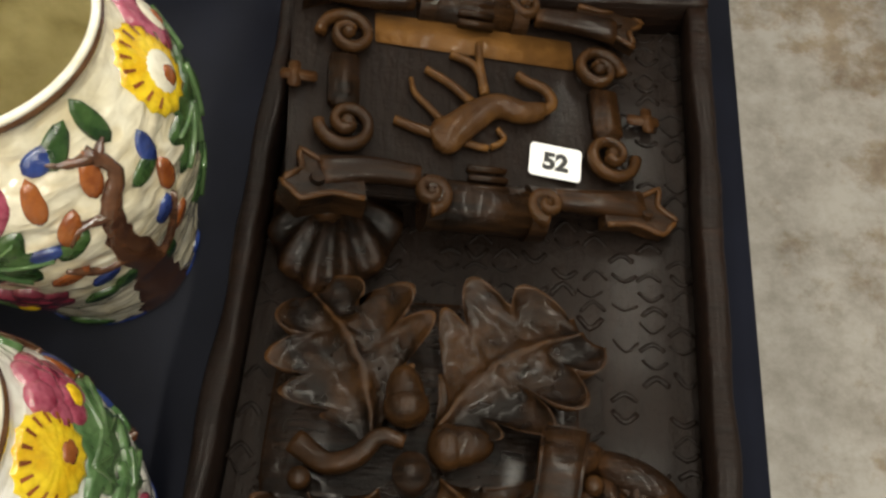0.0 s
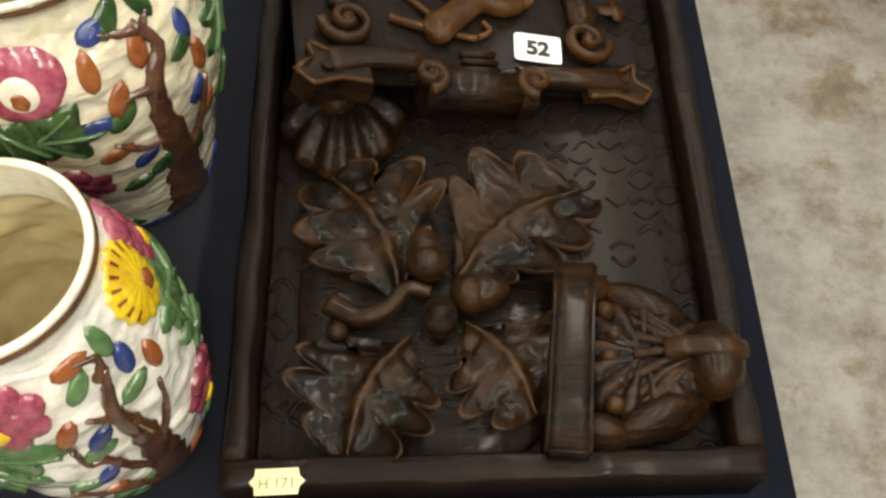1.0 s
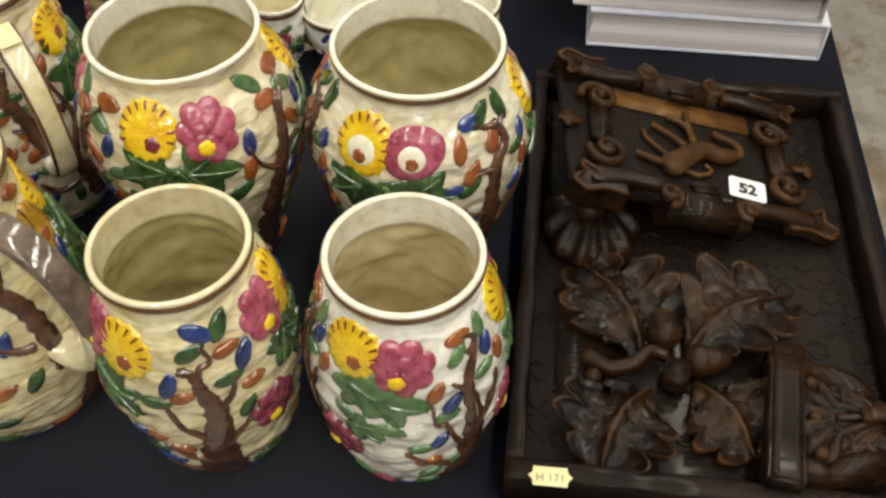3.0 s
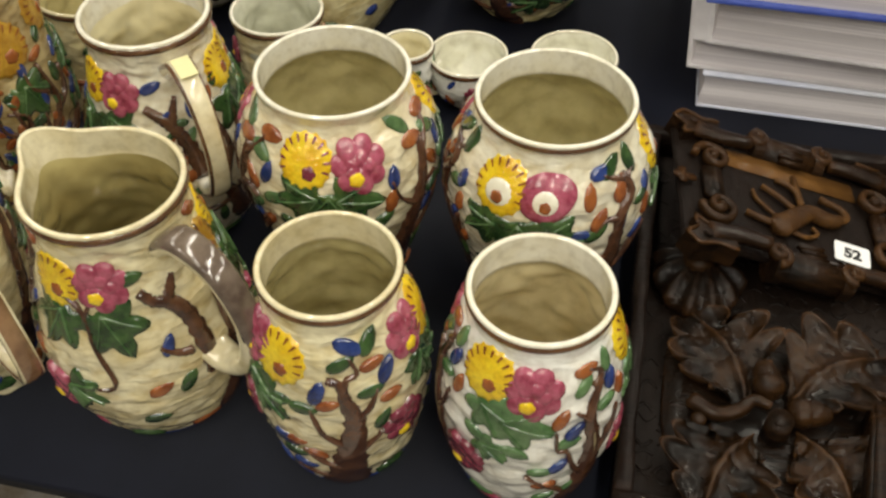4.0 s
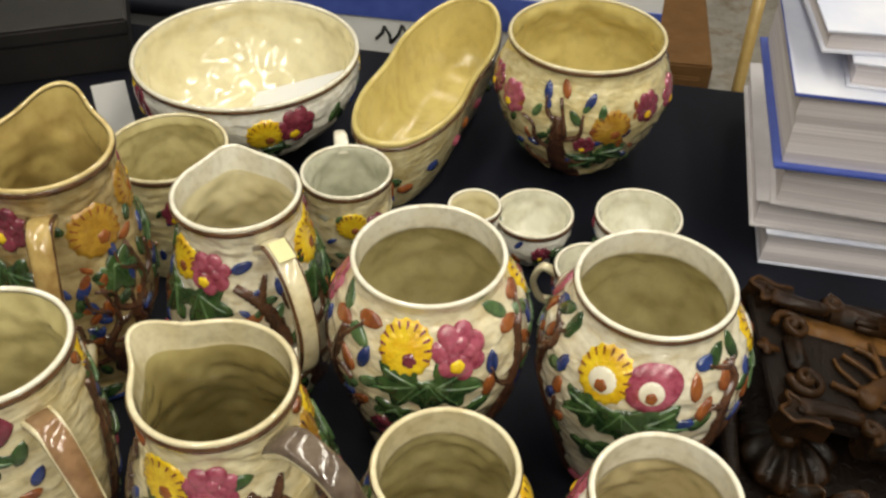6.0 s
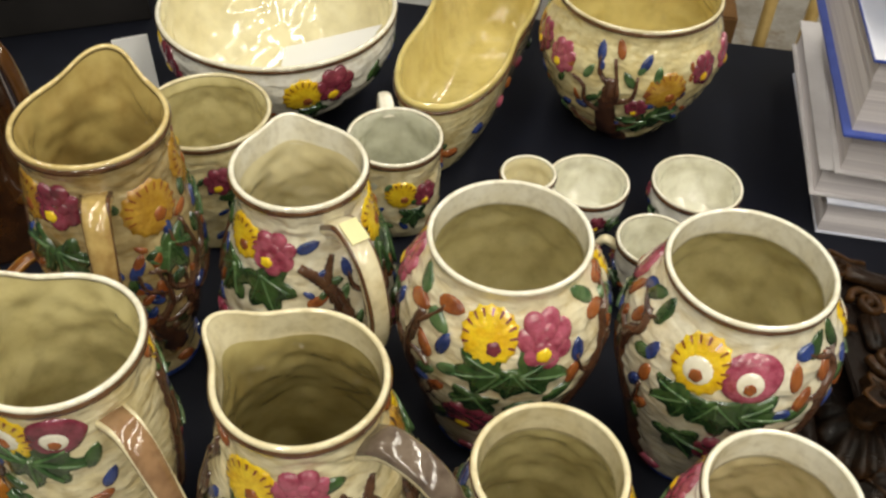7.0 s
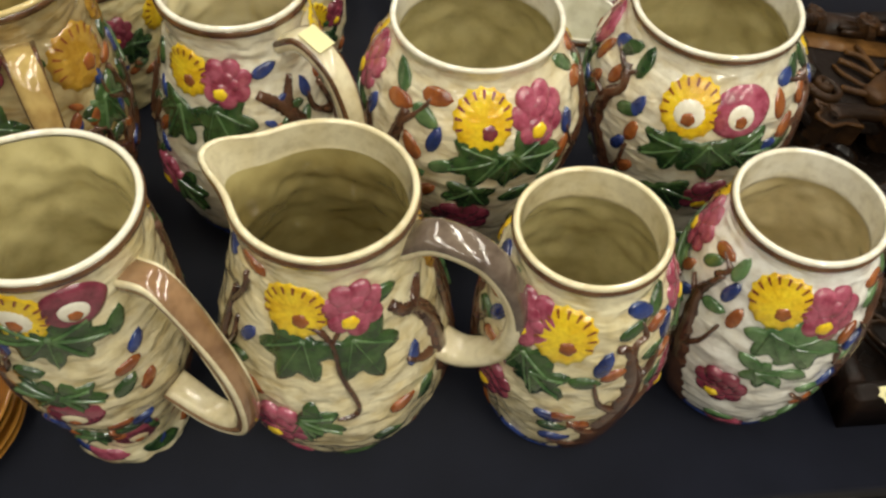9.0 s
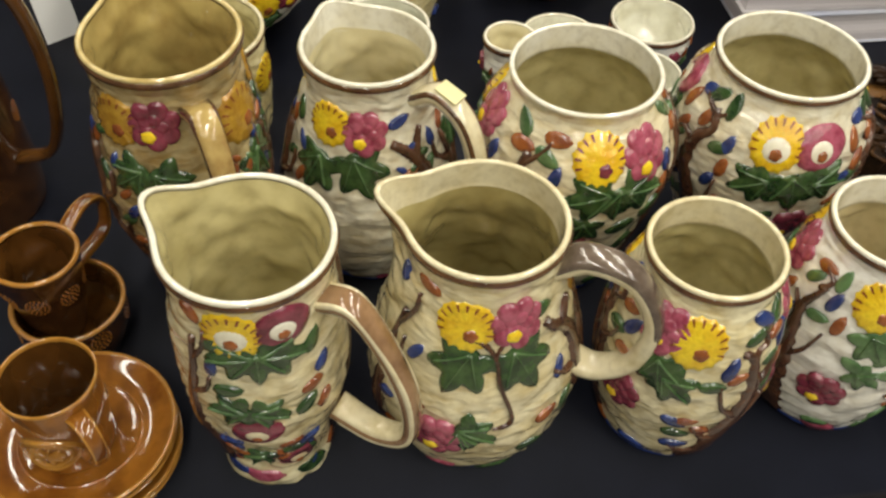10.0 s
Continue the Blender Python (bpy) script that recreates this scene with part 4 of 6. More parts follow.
c0 = [(0.020, -0.092, 0.056), (0.116, -0.076, 0.097), (0.124, 0.045, 0.088), (-0.015, 0.050, 0.030)]
top = [bm.verts.new(Vector(p) + Vector((0, 0, 0.0016))) for p in c0]
low = [bm.verts.new(Vector(p)) for p in c0]
bm.faces.new(top)
bm.faces.new(list(reversed(low)))
for k in range(4):
    bm.faces.new((low[k], low[(k + 1) % 4], top[(k + 1) % 4], top[k]))
paper = finish("paper_sheet", bm, CARD, False)
paper.matrix_world = pose(-0.556, 0.655, TABLE)
tagged(paper, "white sheet of paper lying in the bowl", "paper")

# deep crock behind the jugs
CROCK = [(0.054, 0), (0.062, 0.005), (0.068, 0.05), (0.070, 0.10), (0.068, 0.130), (0.0660, 0.138), (0.0685, 0.147)]
root, v = vessel("storage_jar", -0.550, 0.396, CROCK, "cream open jar with raised flowers", "jar", CREAM_DEEP, IN_CREAM_SHADE, LIP_CREAM, LINE, None, 11)
for o in (0, 120, 240):
    flower_sun(v, root, deg(-20 + o), 0.105, 0.018)
    leaf_lobed(v, root, deg(-50 + o), 0.085, 0.026, deg(-60))
    flower_rose(v, root, deg(-62 + o), 0.105, 0.015, PURPLE)
    scatter(v, root, rnd, [(-110 + o, -20 + o)], 0.02, 0.11, 10)

# mug
MUG = [(0.040, 0), (0.047, 0.004), (0.0515, 0.03), (0.052, 0.07), (0.0515, 0.104), (0.053, 0.113)]
root, v = vessel("mug", -0.356, 0.440, MUG, "grey-white mug with a dark rim and raised flowers", "mug", CREAM, IN_GREY, LIP_WHITE, LINE, None, 12, 0.0042)
for o in (0, 120, 240):
    flower_sun(v, root, deg(-70 + o), 0.072, 0.016)
    flower_rose(v, root, deg(-38 + o), 0.066, 0.014, PURPLE)
    leaf_lobed(v, root, deg(-54 + o), 0.042, 0.024, deg(-90))
    scatter(v, root, rnd, [(-110 + o, -20 + o)], 0.015, 0.09, 6)
strap_handle(root, deg(112), [(0.049, 0.102), (0.066, 0.116), (0.084, 0.106), (0.088, 0.074), (0.072, 0.044), (0.049, 0.038)], 0.0085, 0.0050, LIP_WHITE, "white loop handle")


def small_cup(x, y, r, h, turn, label, inner, with_handle=True):
    prof = [(r * 0.52, 0), (r * 0.60, 0.003), (r * 0.86, h * 0.30), (r * 0.98, h * 0.62), (r * 0.97, h * 0.88), (r, h)]
    root, v = vessel("cup", x, y, prof, label, "cup", CREAM_WHITE, inner, LIP_WHITE, LINE, None, int(x * 100) + 40, 0.0036, "small flowered cups")
    for o in (0, 120, 240):
        flower_rose(v, root, deg(-70 + o), h * 0.58, 0.010, PURPLE)
        leaf_lobed(v, root, deg(-40 + o), h * 0.45, 0.016, deg(-60))
        scatter(v, root, rnd, [(-120 + o, -20 + o)], h * 0.2, h * 0.75, 4)
    if with_handle:
        strap_handle(root, deg(turn), [(r * 0.94, h * 0.80), (r * 1.30, h * 0.86), (r * 1.52, h * 0.60), (r * 1.30, h * 0.30), (r * 0.82, h * 0.26)], 0.006, 0.0038, LIP_CREAM, "small loop handle")
    return root


small_cup(-0.140, 0.474, 0.0465, 0.062, 205, "small white teacup with a flowered outside", IN_PALE)
small_cup(-0.019, 0.494, 0.0510, 0.064, 20, "shallow white cup with a flowered outside", IN_PALE, False)
small_cup(-0.066, 0.372, 0.0400, 0.080, 178, "small cream cup with a looped handle", IN_PALE)
small_cup(-0.207, 0.448, 0.0310, 0.082, 60, "small cream cup with a dark rim", IN_BOWL, False)

# long boat-shaped planter
def boat_planter():
    root = thing("boat_planter", -0.312, 0.704, TABLE, "long amber-cream boat-shaped planter with a dark rim line", "planter", rz=-7)
    seg, half, wide, h = 64, 0.205, 0.074, 0.104

    def at(k, level, inset=0.0):
        a = 2 * math.pi * k / seg
        c, s = math.cos(a), math.sin(a)
        pinch = 1 - 0.10 * math.cos(2 * a) * 0 - 0.13 * math.exp(-((s + 0.05) / 0.30) ** 2)
        foot = 0.62 + 0.38 * math.sin(min(1.0, level / h) * math.pi / 2) ** 0.8
        x = math.copysign(abs(c) ** 0.85, c) * (wide * pinch * foot - inset)
        y = s * (half * (0.72 + 0.28 * foot) - inset)
        return Vector((x, y, level + 0.008 * (abs(s) ** 3) * (level / h) ** 2))
    levels = [0, 0.004, 0.02, 0.042, 0.066, 0.090, 0.104]
    bm = bmesh.new()
    rows = [[bm.verts.new(at(k, z)) for k in range(seg)] for z in levels]
    for a, b in zip(rows, rows[1:]):
        for k in range(seg):
            bm.faces.new((a[k], a[(k + 1) % seg], b[(k + 1) % seg], b[k]))
    bm.faces.new(list(reversed(rows[0])))
    part("body", bm, CREAM_DEEP, root, "moulded glazed body")
    bm = bmesh.new()
    rows = [[bm.verts.new(at(k, z, 0.006)) for k in range(seg)] for z in levels[2:]]
    low = [bm.verts.new(at(k, 0.010, 0.022)) for k in range(seg)]
    rows = [low] + rows
    for a, b in zip(rows, rows[1:]):
        for k in range(seg):
            bm.faces.new((a[k], a[(k + 1) % seg], b[(k + 1) % seg], b[k]))
    bm.faces.new(low)
    part("inside", bm, IN_YELLOW, root, "yellow glazed inside")
    for name, out, lift, rad, mat in (("rim", -0.003, 0.0, 0.0042, IN_YELLOW), ("rim_line", 0.0006, -0.006, 0.0022, LINE)):
        bm = bmesh.new()
        rings = []
        for k in range(seg):
            p = at(k, h, -out)
            p.z += lift
            d = Vector((p.x, p.y * 0.3, 0)).normalized()
            rings.append([bm.verts.new(p + d * rad * math.cos(a) + Vector((0, 0, rad * math.sin(a)))) for a in [2 * math.pi * j / 8 for j in range(8)]])
        for k in range(seg):
            a, b = rings[k], rings[(k + 1) % seg]
            for j in range(8):
                bm.faces.new((a[j], a[(j + 1) % 8], b[(j + 1) % 8], b[j]))
        part(name, bm, mat, root, "dark painted rim line" if name == "rim_line" else "smooth rim")
    for k, z, mat in ((47, 0.045, GREEN), (50, 0.05, GREEN), (45, 0.04, GREEN), (52, 0.036, RUST), (60, 0.05, PINK), (62, 0.055, RUST), (1, 0.05, PINK), (4, 0.045, GREEN), (56, 0.05, BLUE)):
        c, e = at(k, z), at(k + 1, z)
        side = (e - c).normalized()
        up = (at(k, z + 0.01) - c).normalized()
        out = side.cross(up)
        bm = bmesh.new()
        mid = bm.verts.new(c + out * 0.004)
        ring = [bm.verts.new(c + side * 0.013 * math.cos(a) + up * 0.008 * math.sin(a) - out * 0.002) for a in [2 * math.pi * j / 14 for j in range(14)]]
        inner = [bm.verts.new(c + side * 0.009 * math.cos(a) + up * 0.0055 * math.sin(a) + out * 0.0034) for a in [2 * math.pi * j / 14 for j in range(14)]]
        for j in range(14):
            bm.faces.new((mid, inner[j], inner[(j + 1) % 14]))
            bm.faces.new((inner[j], ring[j], ring[(j + 1) % 14], inner[(j + 1) % 14]))
        part("leaf", bm, mat, root)


boat_planter()


# ---- books ----
def book(x0, x1, y0, y1, z0, z1, jacket, label, cover=0.003, turn=0.0, over=0.005, top=None):
    """A book lying flat, its fore-edge and foot towards the table's near corner and its spine away."""
    root = thing("book", (x0 + x1) / 2, (y0 + y1) / 2, z0, label, "book", rz=turn, group="stack of books")
    w, d, h = (x1 - x0) / 2, (y1 - y0) / 2, z1 - z0
    bm = bmesh.new()
    box(bm, -w, w, -d, d, 0, cover, 0.0008)
    part("cover", bm, jacket, root, "lower cover", False)
    bm = bmesh.new()
    box(bm, -w, w, -d, d, h - cover, h - (0.0006 if top else 0), 0.0006)
    part("cover", bm, jacket, root, "upper cover", False)
    if top:
        bm = bmesh.new()
        box(bm, -w + 0.001, w - 0.001, -d + 0.001, d - 0.001, h - 0.0006, h)
        part("jacket", bm, top, root, "glossy pale dust jacket", False)
    bm = bmesh.new()
    box(bm, w - cover, w, -d, d, cover, h - cover)
    part("spine", bm, jacket, root, "", False)
    bm = bmesh.new()
    box(bm, -w + over, w - cover, -d + over, d - over, cover, h - cover)
    bmesh.ops.subdivide_edges(bm, edges=[e for e in bm.edges if abs(e.verts[0].co.z - e.verts[1].co.z) > 0.005], cuts=6)
    for p in bm.verts:
        bulge = 0.0022 * noise.noise(Vector((p.co.z * 70, z0 * 40, 0)))
        if p.co.y < 0:
            p.co.y += bulge
        if p.co.x < 0:
            p.co.x += bulge
    part("page_block", bm, PAGES, root, "pale cut page edges", False)
    return root


book(0.131, 0.392, 0.514, 0.850, TABLE, 0.787, WHITE_JACKET, "thick white-jacketed book lying flat", turn=0, over=0.003)
book(0.114, 0.385, 0.520, 0.846, 0.7872, 0.827, GREY_BOARD, "grey-boarded book lying in the stack", turn=-1)
book(0.133, 0.392, 0.508, 0.800, 0.8272, 0.888, GREY_BOARD, "grey-boarded thick book lying in the stack", turn=-3, over=0.006)
book(0.114, 0.400, 0.499, 0.800, 0.8882, 0.984, BLUE_BOARD, "very thick book with blue cloth edges", turn=0, cover=0.004, over=0.010, top=WHITE_JACKET)
book(0.172, 0.400, 0.515, 0.760, 0.9842, 1.014, WHITE_JACKET, "smaller pale book on the blue one", turn=-3)
book(0.127, 0.330, 0.540, 0.760, 1.0142, 1.040, WHITE_JACKET, "thin white book on top of the stack", turn=4)


# ---- tray of carvings ----
TX0, TX1, TY0, TY1, TZ = 0.076, 0.387, -0.060, 0.412, 0.785
tray = thing("carved_tray", (TX0 + TX1) / 2, (TY0 + TY1) / 2, TABLE, "shallow dark oak tray with uneven worn rails", "tray")
hx, hy, th_ = (TX1 - TX0) / 2, (TY1 - TY0) / 2, TZ - TABLE


def rail(length, wide, high, seed):
    """A hand-cut rail along x, its upper edges uneven."""
    bm = bmesh.new()
    n = 40
    rows = []
    for i in range(n + 1):
        x = -length / 2 + length * i / n
        w1 = noise.noise(Vector((x * 22, seed, 0))) * 0.0026
        w2 = noise.noise(Vector((x * 15, seed + 9, 3))) * 0.0034
        w3 = noise.noise(Vector((x * 70, seed, 5))) * 0.0012
        a, b = -wide / 2 + w1, wide / 2 + w2
        hh = high + w3 + w2 * 0.5
        rows.append([bm.verts.new(Vector(p)) for p in ((x, -wide / 2, 0), (x, a, hh - 0.002), (x, a + 0.002, hh), (x, b - 0.002, hh), (x, b, hh - 0.002), (x, wide / 2, 0))])
    for r, s in zip(rows, rows[1:]):
        for k in range(6):
            bm.faces.new((r[k], r[(k + 1) % 6], s[(k + 1) % 6], s[k]))
    bm.faces.new(rows[0])
    bm.faces.new(rows[-1])
    return bm


bm = bmesh.new()
box(bm, -hx + 0.004, hx - 0.004, -hy + 0.004, hy - 0.004, 0, 0.012)
part("bottom_board", bm, OAK_BOARD, tray, "blackened base board", False)
for sx, sy, rz, length, wide in ((0, -1, 0, 2 * hx, 0.017), (0, 1, 0, 2 * hx, 0.015), (-1, 0, 90, 2 * hy - 0.0335, 0.0135), (1, 0, 90, 2 * hy - 0.0335, 0.0145)):
    bm = rail(length, wide, th_, sx * 3 + sy * 5)
    bm.transform(pose(sx * (hx - wide / 2), sy * (hy - wide / 2), 0, 0, 0, rz))
    part("rail", bm, OAK_RAIL, tray, "uneven hand-cut rail")


def carved_board():
    """The bottom panel, covered with shallow irregular cuts."""
    own = random.Random(3)
    bm = bmesh.new()
    box(bm, -0.141, 0.141, -0.218, 0.218, 0.0125, 0.0160, 0.001)
    root = part("carved_panel", bm, OAK_BOARD, tray, "blackened panel with shallow zigzag carving", False)
    bm = bmesh.new()
    for col in range(-7, 8):
        for row in range(-18, 19):
            x, y = col * 0.0190 + own.uniform(-0.002, 0.002), row * 0.0118 + own.uniform(-0.002, 0.002)
            k = 1 if (col + row) % 2 else -1
            k *= own.uniform(0.5, 1.3)
            if own.random() < 0.40:
                continue
            line = smooth_line([(x - 0.008, y - 0.004 * k, 0.0158), (x, y + 0.003 * k, 0.0166), (x + 0.008, y - 0.003 * k, 0.0158)], 3)
            sweep(bm, line, own.uniform(0.0008, 0.0020), 0.0008, Vector((0, 1, 0)), 6)
    ob = part("zigzag_carving", bm, OAK_BOARD, root, "shallow carved zigzag relief")
    ob["kind"] = "stuff"


carved_board()


def relief(bm, outline, z0, high, turn=0.0, at=(0, 0), seg=48, ribs=None, tilt=(0, 0), levels=(0.0, 0.25, 0.5, 0.72, 0.88, 1.0)):
    """A raised carved shape on a level ground, with an optional relief function ribs(a, q)."""
    c, s = math.cos(turn), math.sin(turn)
    mid = bm.verts.new((at[0], at[1], z0 + high + (ribs(0, 0) if ribs else 0)))
    prev = None
    for q in levels[1:]:
        ring = []
        for k in range(seg):
            a = 2 * math.pi * k / seg
            r = outline(a) * q
            x, y = r * math.cos(a), r * math.sin(a)
            z = high * (1 - q ** 5) ** 0.5 + (ribs(a, q) if ribs else 0)
            if q == 1.0:
                z = high * 0.25
            X, Y = at[0] + x * c - y * s, at[1] + x * s + y * c
            ring.append(bm.verts.new((X, Y, z0 + max(z, 0.0005) + tilt[0] * x + tilt[1] * y)))
        for k in range(seg):
            if prev is None:
                bm.faces.new((mid, ring[k], ring[(k + 1) % seg]))
            else:
                bm.faces.new((prev[k], ring[k], ring[(k + 1) % seg], prev[(k + 1) % seg]))
        prev = ring
    low = [bm.verts.new((v.co.x, v.co.y, z0)) for v in prev]
    for k in range(seg):
        bm.faces.new((prev[k], low[k], low[(k + 1) % seg], prev[(k + 1) % seg]))
    bm.faces.new(low)
    return bm


def oak_blade(bm, base, tip, wide, z0, high, seed):
    """A carved oak leaf from its stalk to its tip: rounded lobes, hollows between the veins, edges curling up."""
    b, t = Vector((*base, 0)), Vector((*tip, 0))
    d = (t - b)
    length = d.length
    d.normalize()
    side = Vector((-d.y, d.x, 0))
    n, m = 46, 16
    rows = []
    for i in range(n + 1):
        f = i / n
        body = wide * (math.sin(math.pi * min(1.0, 0.06 + 0.85 * f)) ** 0.55) * (0.62 + 0.38 * math.sin(math.pi * f ** 0.8))
        row = []
        for j in range(-m, m + 1):
            u = j / m
            wave = f * 3.6 + (0.25 if u > 0 else 0.0) + 0.10 * seed
            lobe = abs(math.sin(math.pi * wave)) ** 0.5
            w = body * (0.46 + 0.58 * lobe)
            fwd = 0.20 * abs(u) * wide * (1 - f) + 0.06 * length * abs(u) * lobe
            p = b + d * (f * length + fwd) + side * u * w
            p += d.cross(Vector((0, 0, 1))) * 0.10 * length * math.sin(math.pi * f) * (1 if seed % 2 else -1)
            vein = 0.0032 * math.exp(-(u / 0.09) ** 2)
            hollow = 0.0062 * (lobe - 0.5) * abs(u)
            curl = 0.0110 * (1 - f ** 6) * abs(u) ** 2.5 * (0.5 + 0.5 * math.sin(4.0 * f + seed + 2 * u)) - 0.004 * math.sin(math.pi * abs(u))
            z = z0 + high * (0.55 + 0.45 * math.sin(math.pi * min(1.0, f * 1.05))) + vein + hollow + curl + 0.0012 * noise.noise(p * 120)
            row.append((p, z))
        rows.append(row)
    grid = [[bm.verts.new((p.x, p.y, z)) for p, z in row] for row in rows]
    for a, c in zip(grid, grid[1:]):
        for k in range(2 * m):
            bm.faces.new((a[k], a[k + 1], c[k + 1], c[k]))
    edge = [r[0] for r in grid] + grid[-1][1:] + [r[-1] for r in reversed(grid[:-1])] + list(reversed(grid[0][1:-1]))
    mid = (b + t) / 2
    low = [bm.verts.new((mid.x + (q.co.x - mid.x) * 0.90, mid.y + (q.co.y - mid.y) * 0.90, max(z0 - 0.004, q.co.z - 0.012))) for q in edge]
    k = len(edge)
    for i in range(k):
        bm.faces.new((edge[i], low[i], low[(i + 1) % k], edge[(i + 1) % k]))
    return bm


def leaf_mount():
    x0, y0, z0 = 0.205, 0.055, 0.7565
    root = thing("carved_leaf_mount", x0, y0, z0, "carved oak mount of four leaves with two acorns", "carving")
    bm = bmesh.new()

    def plate(a):
        c, s = math.cos(a), math.sin(a)
        rx, ry = (0.094, 0.104)
        e = 2.0 if s < 0 else 5.0
        return 1 / ((abs(c) / rx) ** e + (abs(s) / ry) ** e) ** (1 / e)
    relief(bm, plate, 0, 0.010, seg=64, levels=(0.0, 0.4, 0.8, 0.93, 0.98, 1.0))
    part("plate", bm, OAK, root, "dark rounded backing plate")
    for base, tip, wide, high, seed in (((-0.026, 0.004), (-0.074, 0.098), 0.052, 0.016, 1), ((0.006, 0.010), (0.094, 0.082), 0.054, 0.018, 2), ((-0.020, -0.020), (-0.058, -0.096), 0.050, 0.014, 3), ((0.014, -0.012), (0.054, -0.074), 0.047, 0.015, 4)):
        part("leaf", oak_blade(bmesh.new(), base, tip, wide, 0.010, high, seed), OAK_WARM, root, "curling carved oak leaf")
    for at, turn, size in (((-0.010, 0.034), 100, 0.017), ((0.024, 0.006), 8, 0.017)):
        acorn = bmesh.new()
        for q in range(2):
            bmesh.ops.create_uvsphere(acorn, u_segments=20, v_segments=12, radius=1.0, matrix=pose(*at, 0.024, 0, 0, turn) @ (Matrix.Translation((-0.007 * q, 0, 0)) @ Matrix.Diagonal((size * (1.15 if q == 0 else 0.72), size * (0.70 if q == 0 else 0.82), size * (0.70 if q == 0 else 0.80), 1))))
        part("acorn", acorn, OAK_WARM, root, "rounded carved acorn in its cup")
    bm = bmesh.new()
    bmesh.ops.create_cone(bm, cap_ends=True, segments=24, radius1=0.0115, radius2=0.0105, depth=0.026, matrix=Matrix.Translation((-0.002, -0.012, 0.022)))
    bmesh.ops.create_cone(bm, cap_ends=True, segments=24, radius1=0.0075, radius2=0.0085, depth=0.004, matrix=Matrix.Translation((-0.002, -0.012, 0.0352)))
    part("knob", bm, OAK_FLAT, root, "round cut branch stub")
    bm = bmesh.new()
    line = smooth_line([(-0.072, 0.004, 0.018), (-0.052, -0.008, 0.021), (-0.034, -0.004, 0.025), (-0.022, 0.008, 0.026), (-0.008, 0.006, 0.024)], 6)
    sweep(bm, line, [0.0075 - 0.0035 * i / (len(line) - 1) for i in range(len(line))], 0.006, Vector((0, 1, 0)), 12)
    part("stem", bm, OAK_WARM, root, "twisting carved stem")
    bm = bmesh.new()
    bmesh.ops.create_uvsphere(bm, u_segments=14, v_segments=8, radius=0.007, matrix=Matrix.Translation((-0.066, -0.018, 0.022)))
    part("gall", bm, OAK_WARM, root)


leaf_mount()


def corbel():
    """A carved grotesque bracket lying on its side, its snout towards the table's end."""
    x0, y0, z0 = 0.286, 0.012, 0.7565
    root = thing("carved_corbel", x0, y0, z0, "carved oak bracket with a flat bar and a ribbed snout", "carving")
    bm = bmesh.new()
    box(bm, -0.018, 0.008, -0.062, 0.060, 0, 0.044, 0.0022, pose(0, 0, 0, 0, 0, -7))
    bmesh.ops.subdivide_edges(bm, edges=bm.edges[:], cuts=3, use_grid_fill=True)
    for v in bm.verts:
        v.co += Vector((1, 0.4, 0.6)) * 0.0012 * noise.noise(v.co * 45)
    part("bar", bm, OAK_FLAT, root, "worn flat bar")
    bm = bmesh.new()

    def head(a):
        c, s = math.cos(a), math.sin(a)
        return 1 / ((abs(c) / 0.050) ** 2.2 + (abs(s) / 0.046) ** 2.2) ** (1 / 2.2)
    relief(bm, head, 0, 0.036, at=(0.038, 0.0), seg=48, ribs=lambda a, q: 0.0050 * math.cos(13 * a) * q * (1 - q * q) * 2)
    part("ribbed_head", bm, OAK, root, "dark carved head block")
    for k in range(9):
        a = deg(-72 + 18 * k)
        bm = bmesh.new()
        line = smooth_line([(0.076, 0.0, 0.034), (0.056 - 0.004 * math.cos(a), 0.017 * math.sin(a), 0.0385 - 0.003 * abs(math.sin(a))), (0.028 + 0.004 * math.cos(a), 0.042 * math.sin(a), 0.036 - 0.010 * abs(math.sin(a)))], 5)
        sweep(bm, line, [0.0016 + 0.0020 * i / (len(line) - 1) for i in range(len(line))], 0.0030, Vector((-math.sin(a), math.cos(a), 0)) if k != 4 else Vector((0, 1, 0)), 8)
        part("rib", bm, OAK, root)
    for k in range(5):
        bm = bmesh.new()
        bmesh.ops.create_uvsphere(bm, u_segments=14, v_segments=8, radius=0.0062, matrix=Matrix.Translation((0.018 + 0.004 * (k % 2), -0.030 + 0.015 * k, 0.032)))
        part("bead", bm, OAK_WARM, root)
    for e in (-1, 1):
        bm = bmesh.new()
        bmesh.ops.create_uvsphere(bm, u_segments=16, v_segments=10, radius=1, matrix=pose(0.042, e * 0.036, 0.020, 0, 0, e * -24) @ Matrix.Diagonal((0.030, 0.013, 0.020, 1)))
        part("cheek", bm, OAK, root)
        bm = bmesh.new()
        bmesh.ops.create_uvsphere(bm, u_segments=14, v_segments=8, radius=1, matrix=pose(0.010, e * 0.045, 0.020, 0, 0, e * 20) @ Matrix.Diagonal((0.017, 0.012, 0.022, 1)))
        part("volute", bm, OAK, root)
    bm = bmesh.new()
    bmesh.ops.create_uvsphere(bm, u_segments=24, v_segments=14, radius=1, matrix=Matrix.Translation((0.080, -0.004, 0.031)) @ Matrix.Diagonal((0.018, 0.025, 0.020, 1)))
    line = smooth_line([(0.050, 0, 0.040), (0.064, 0, 0.046), (0.084, -0.002, 0.048), (0.095, -0.002, 0.040)], 5)
    sweep(bm, line, 0.0065, 0.005, Vector((0, 1, 0)), 10)
    part("snout", bm, OAK_WARM, root, "rounded rubbed snout")


corbel()


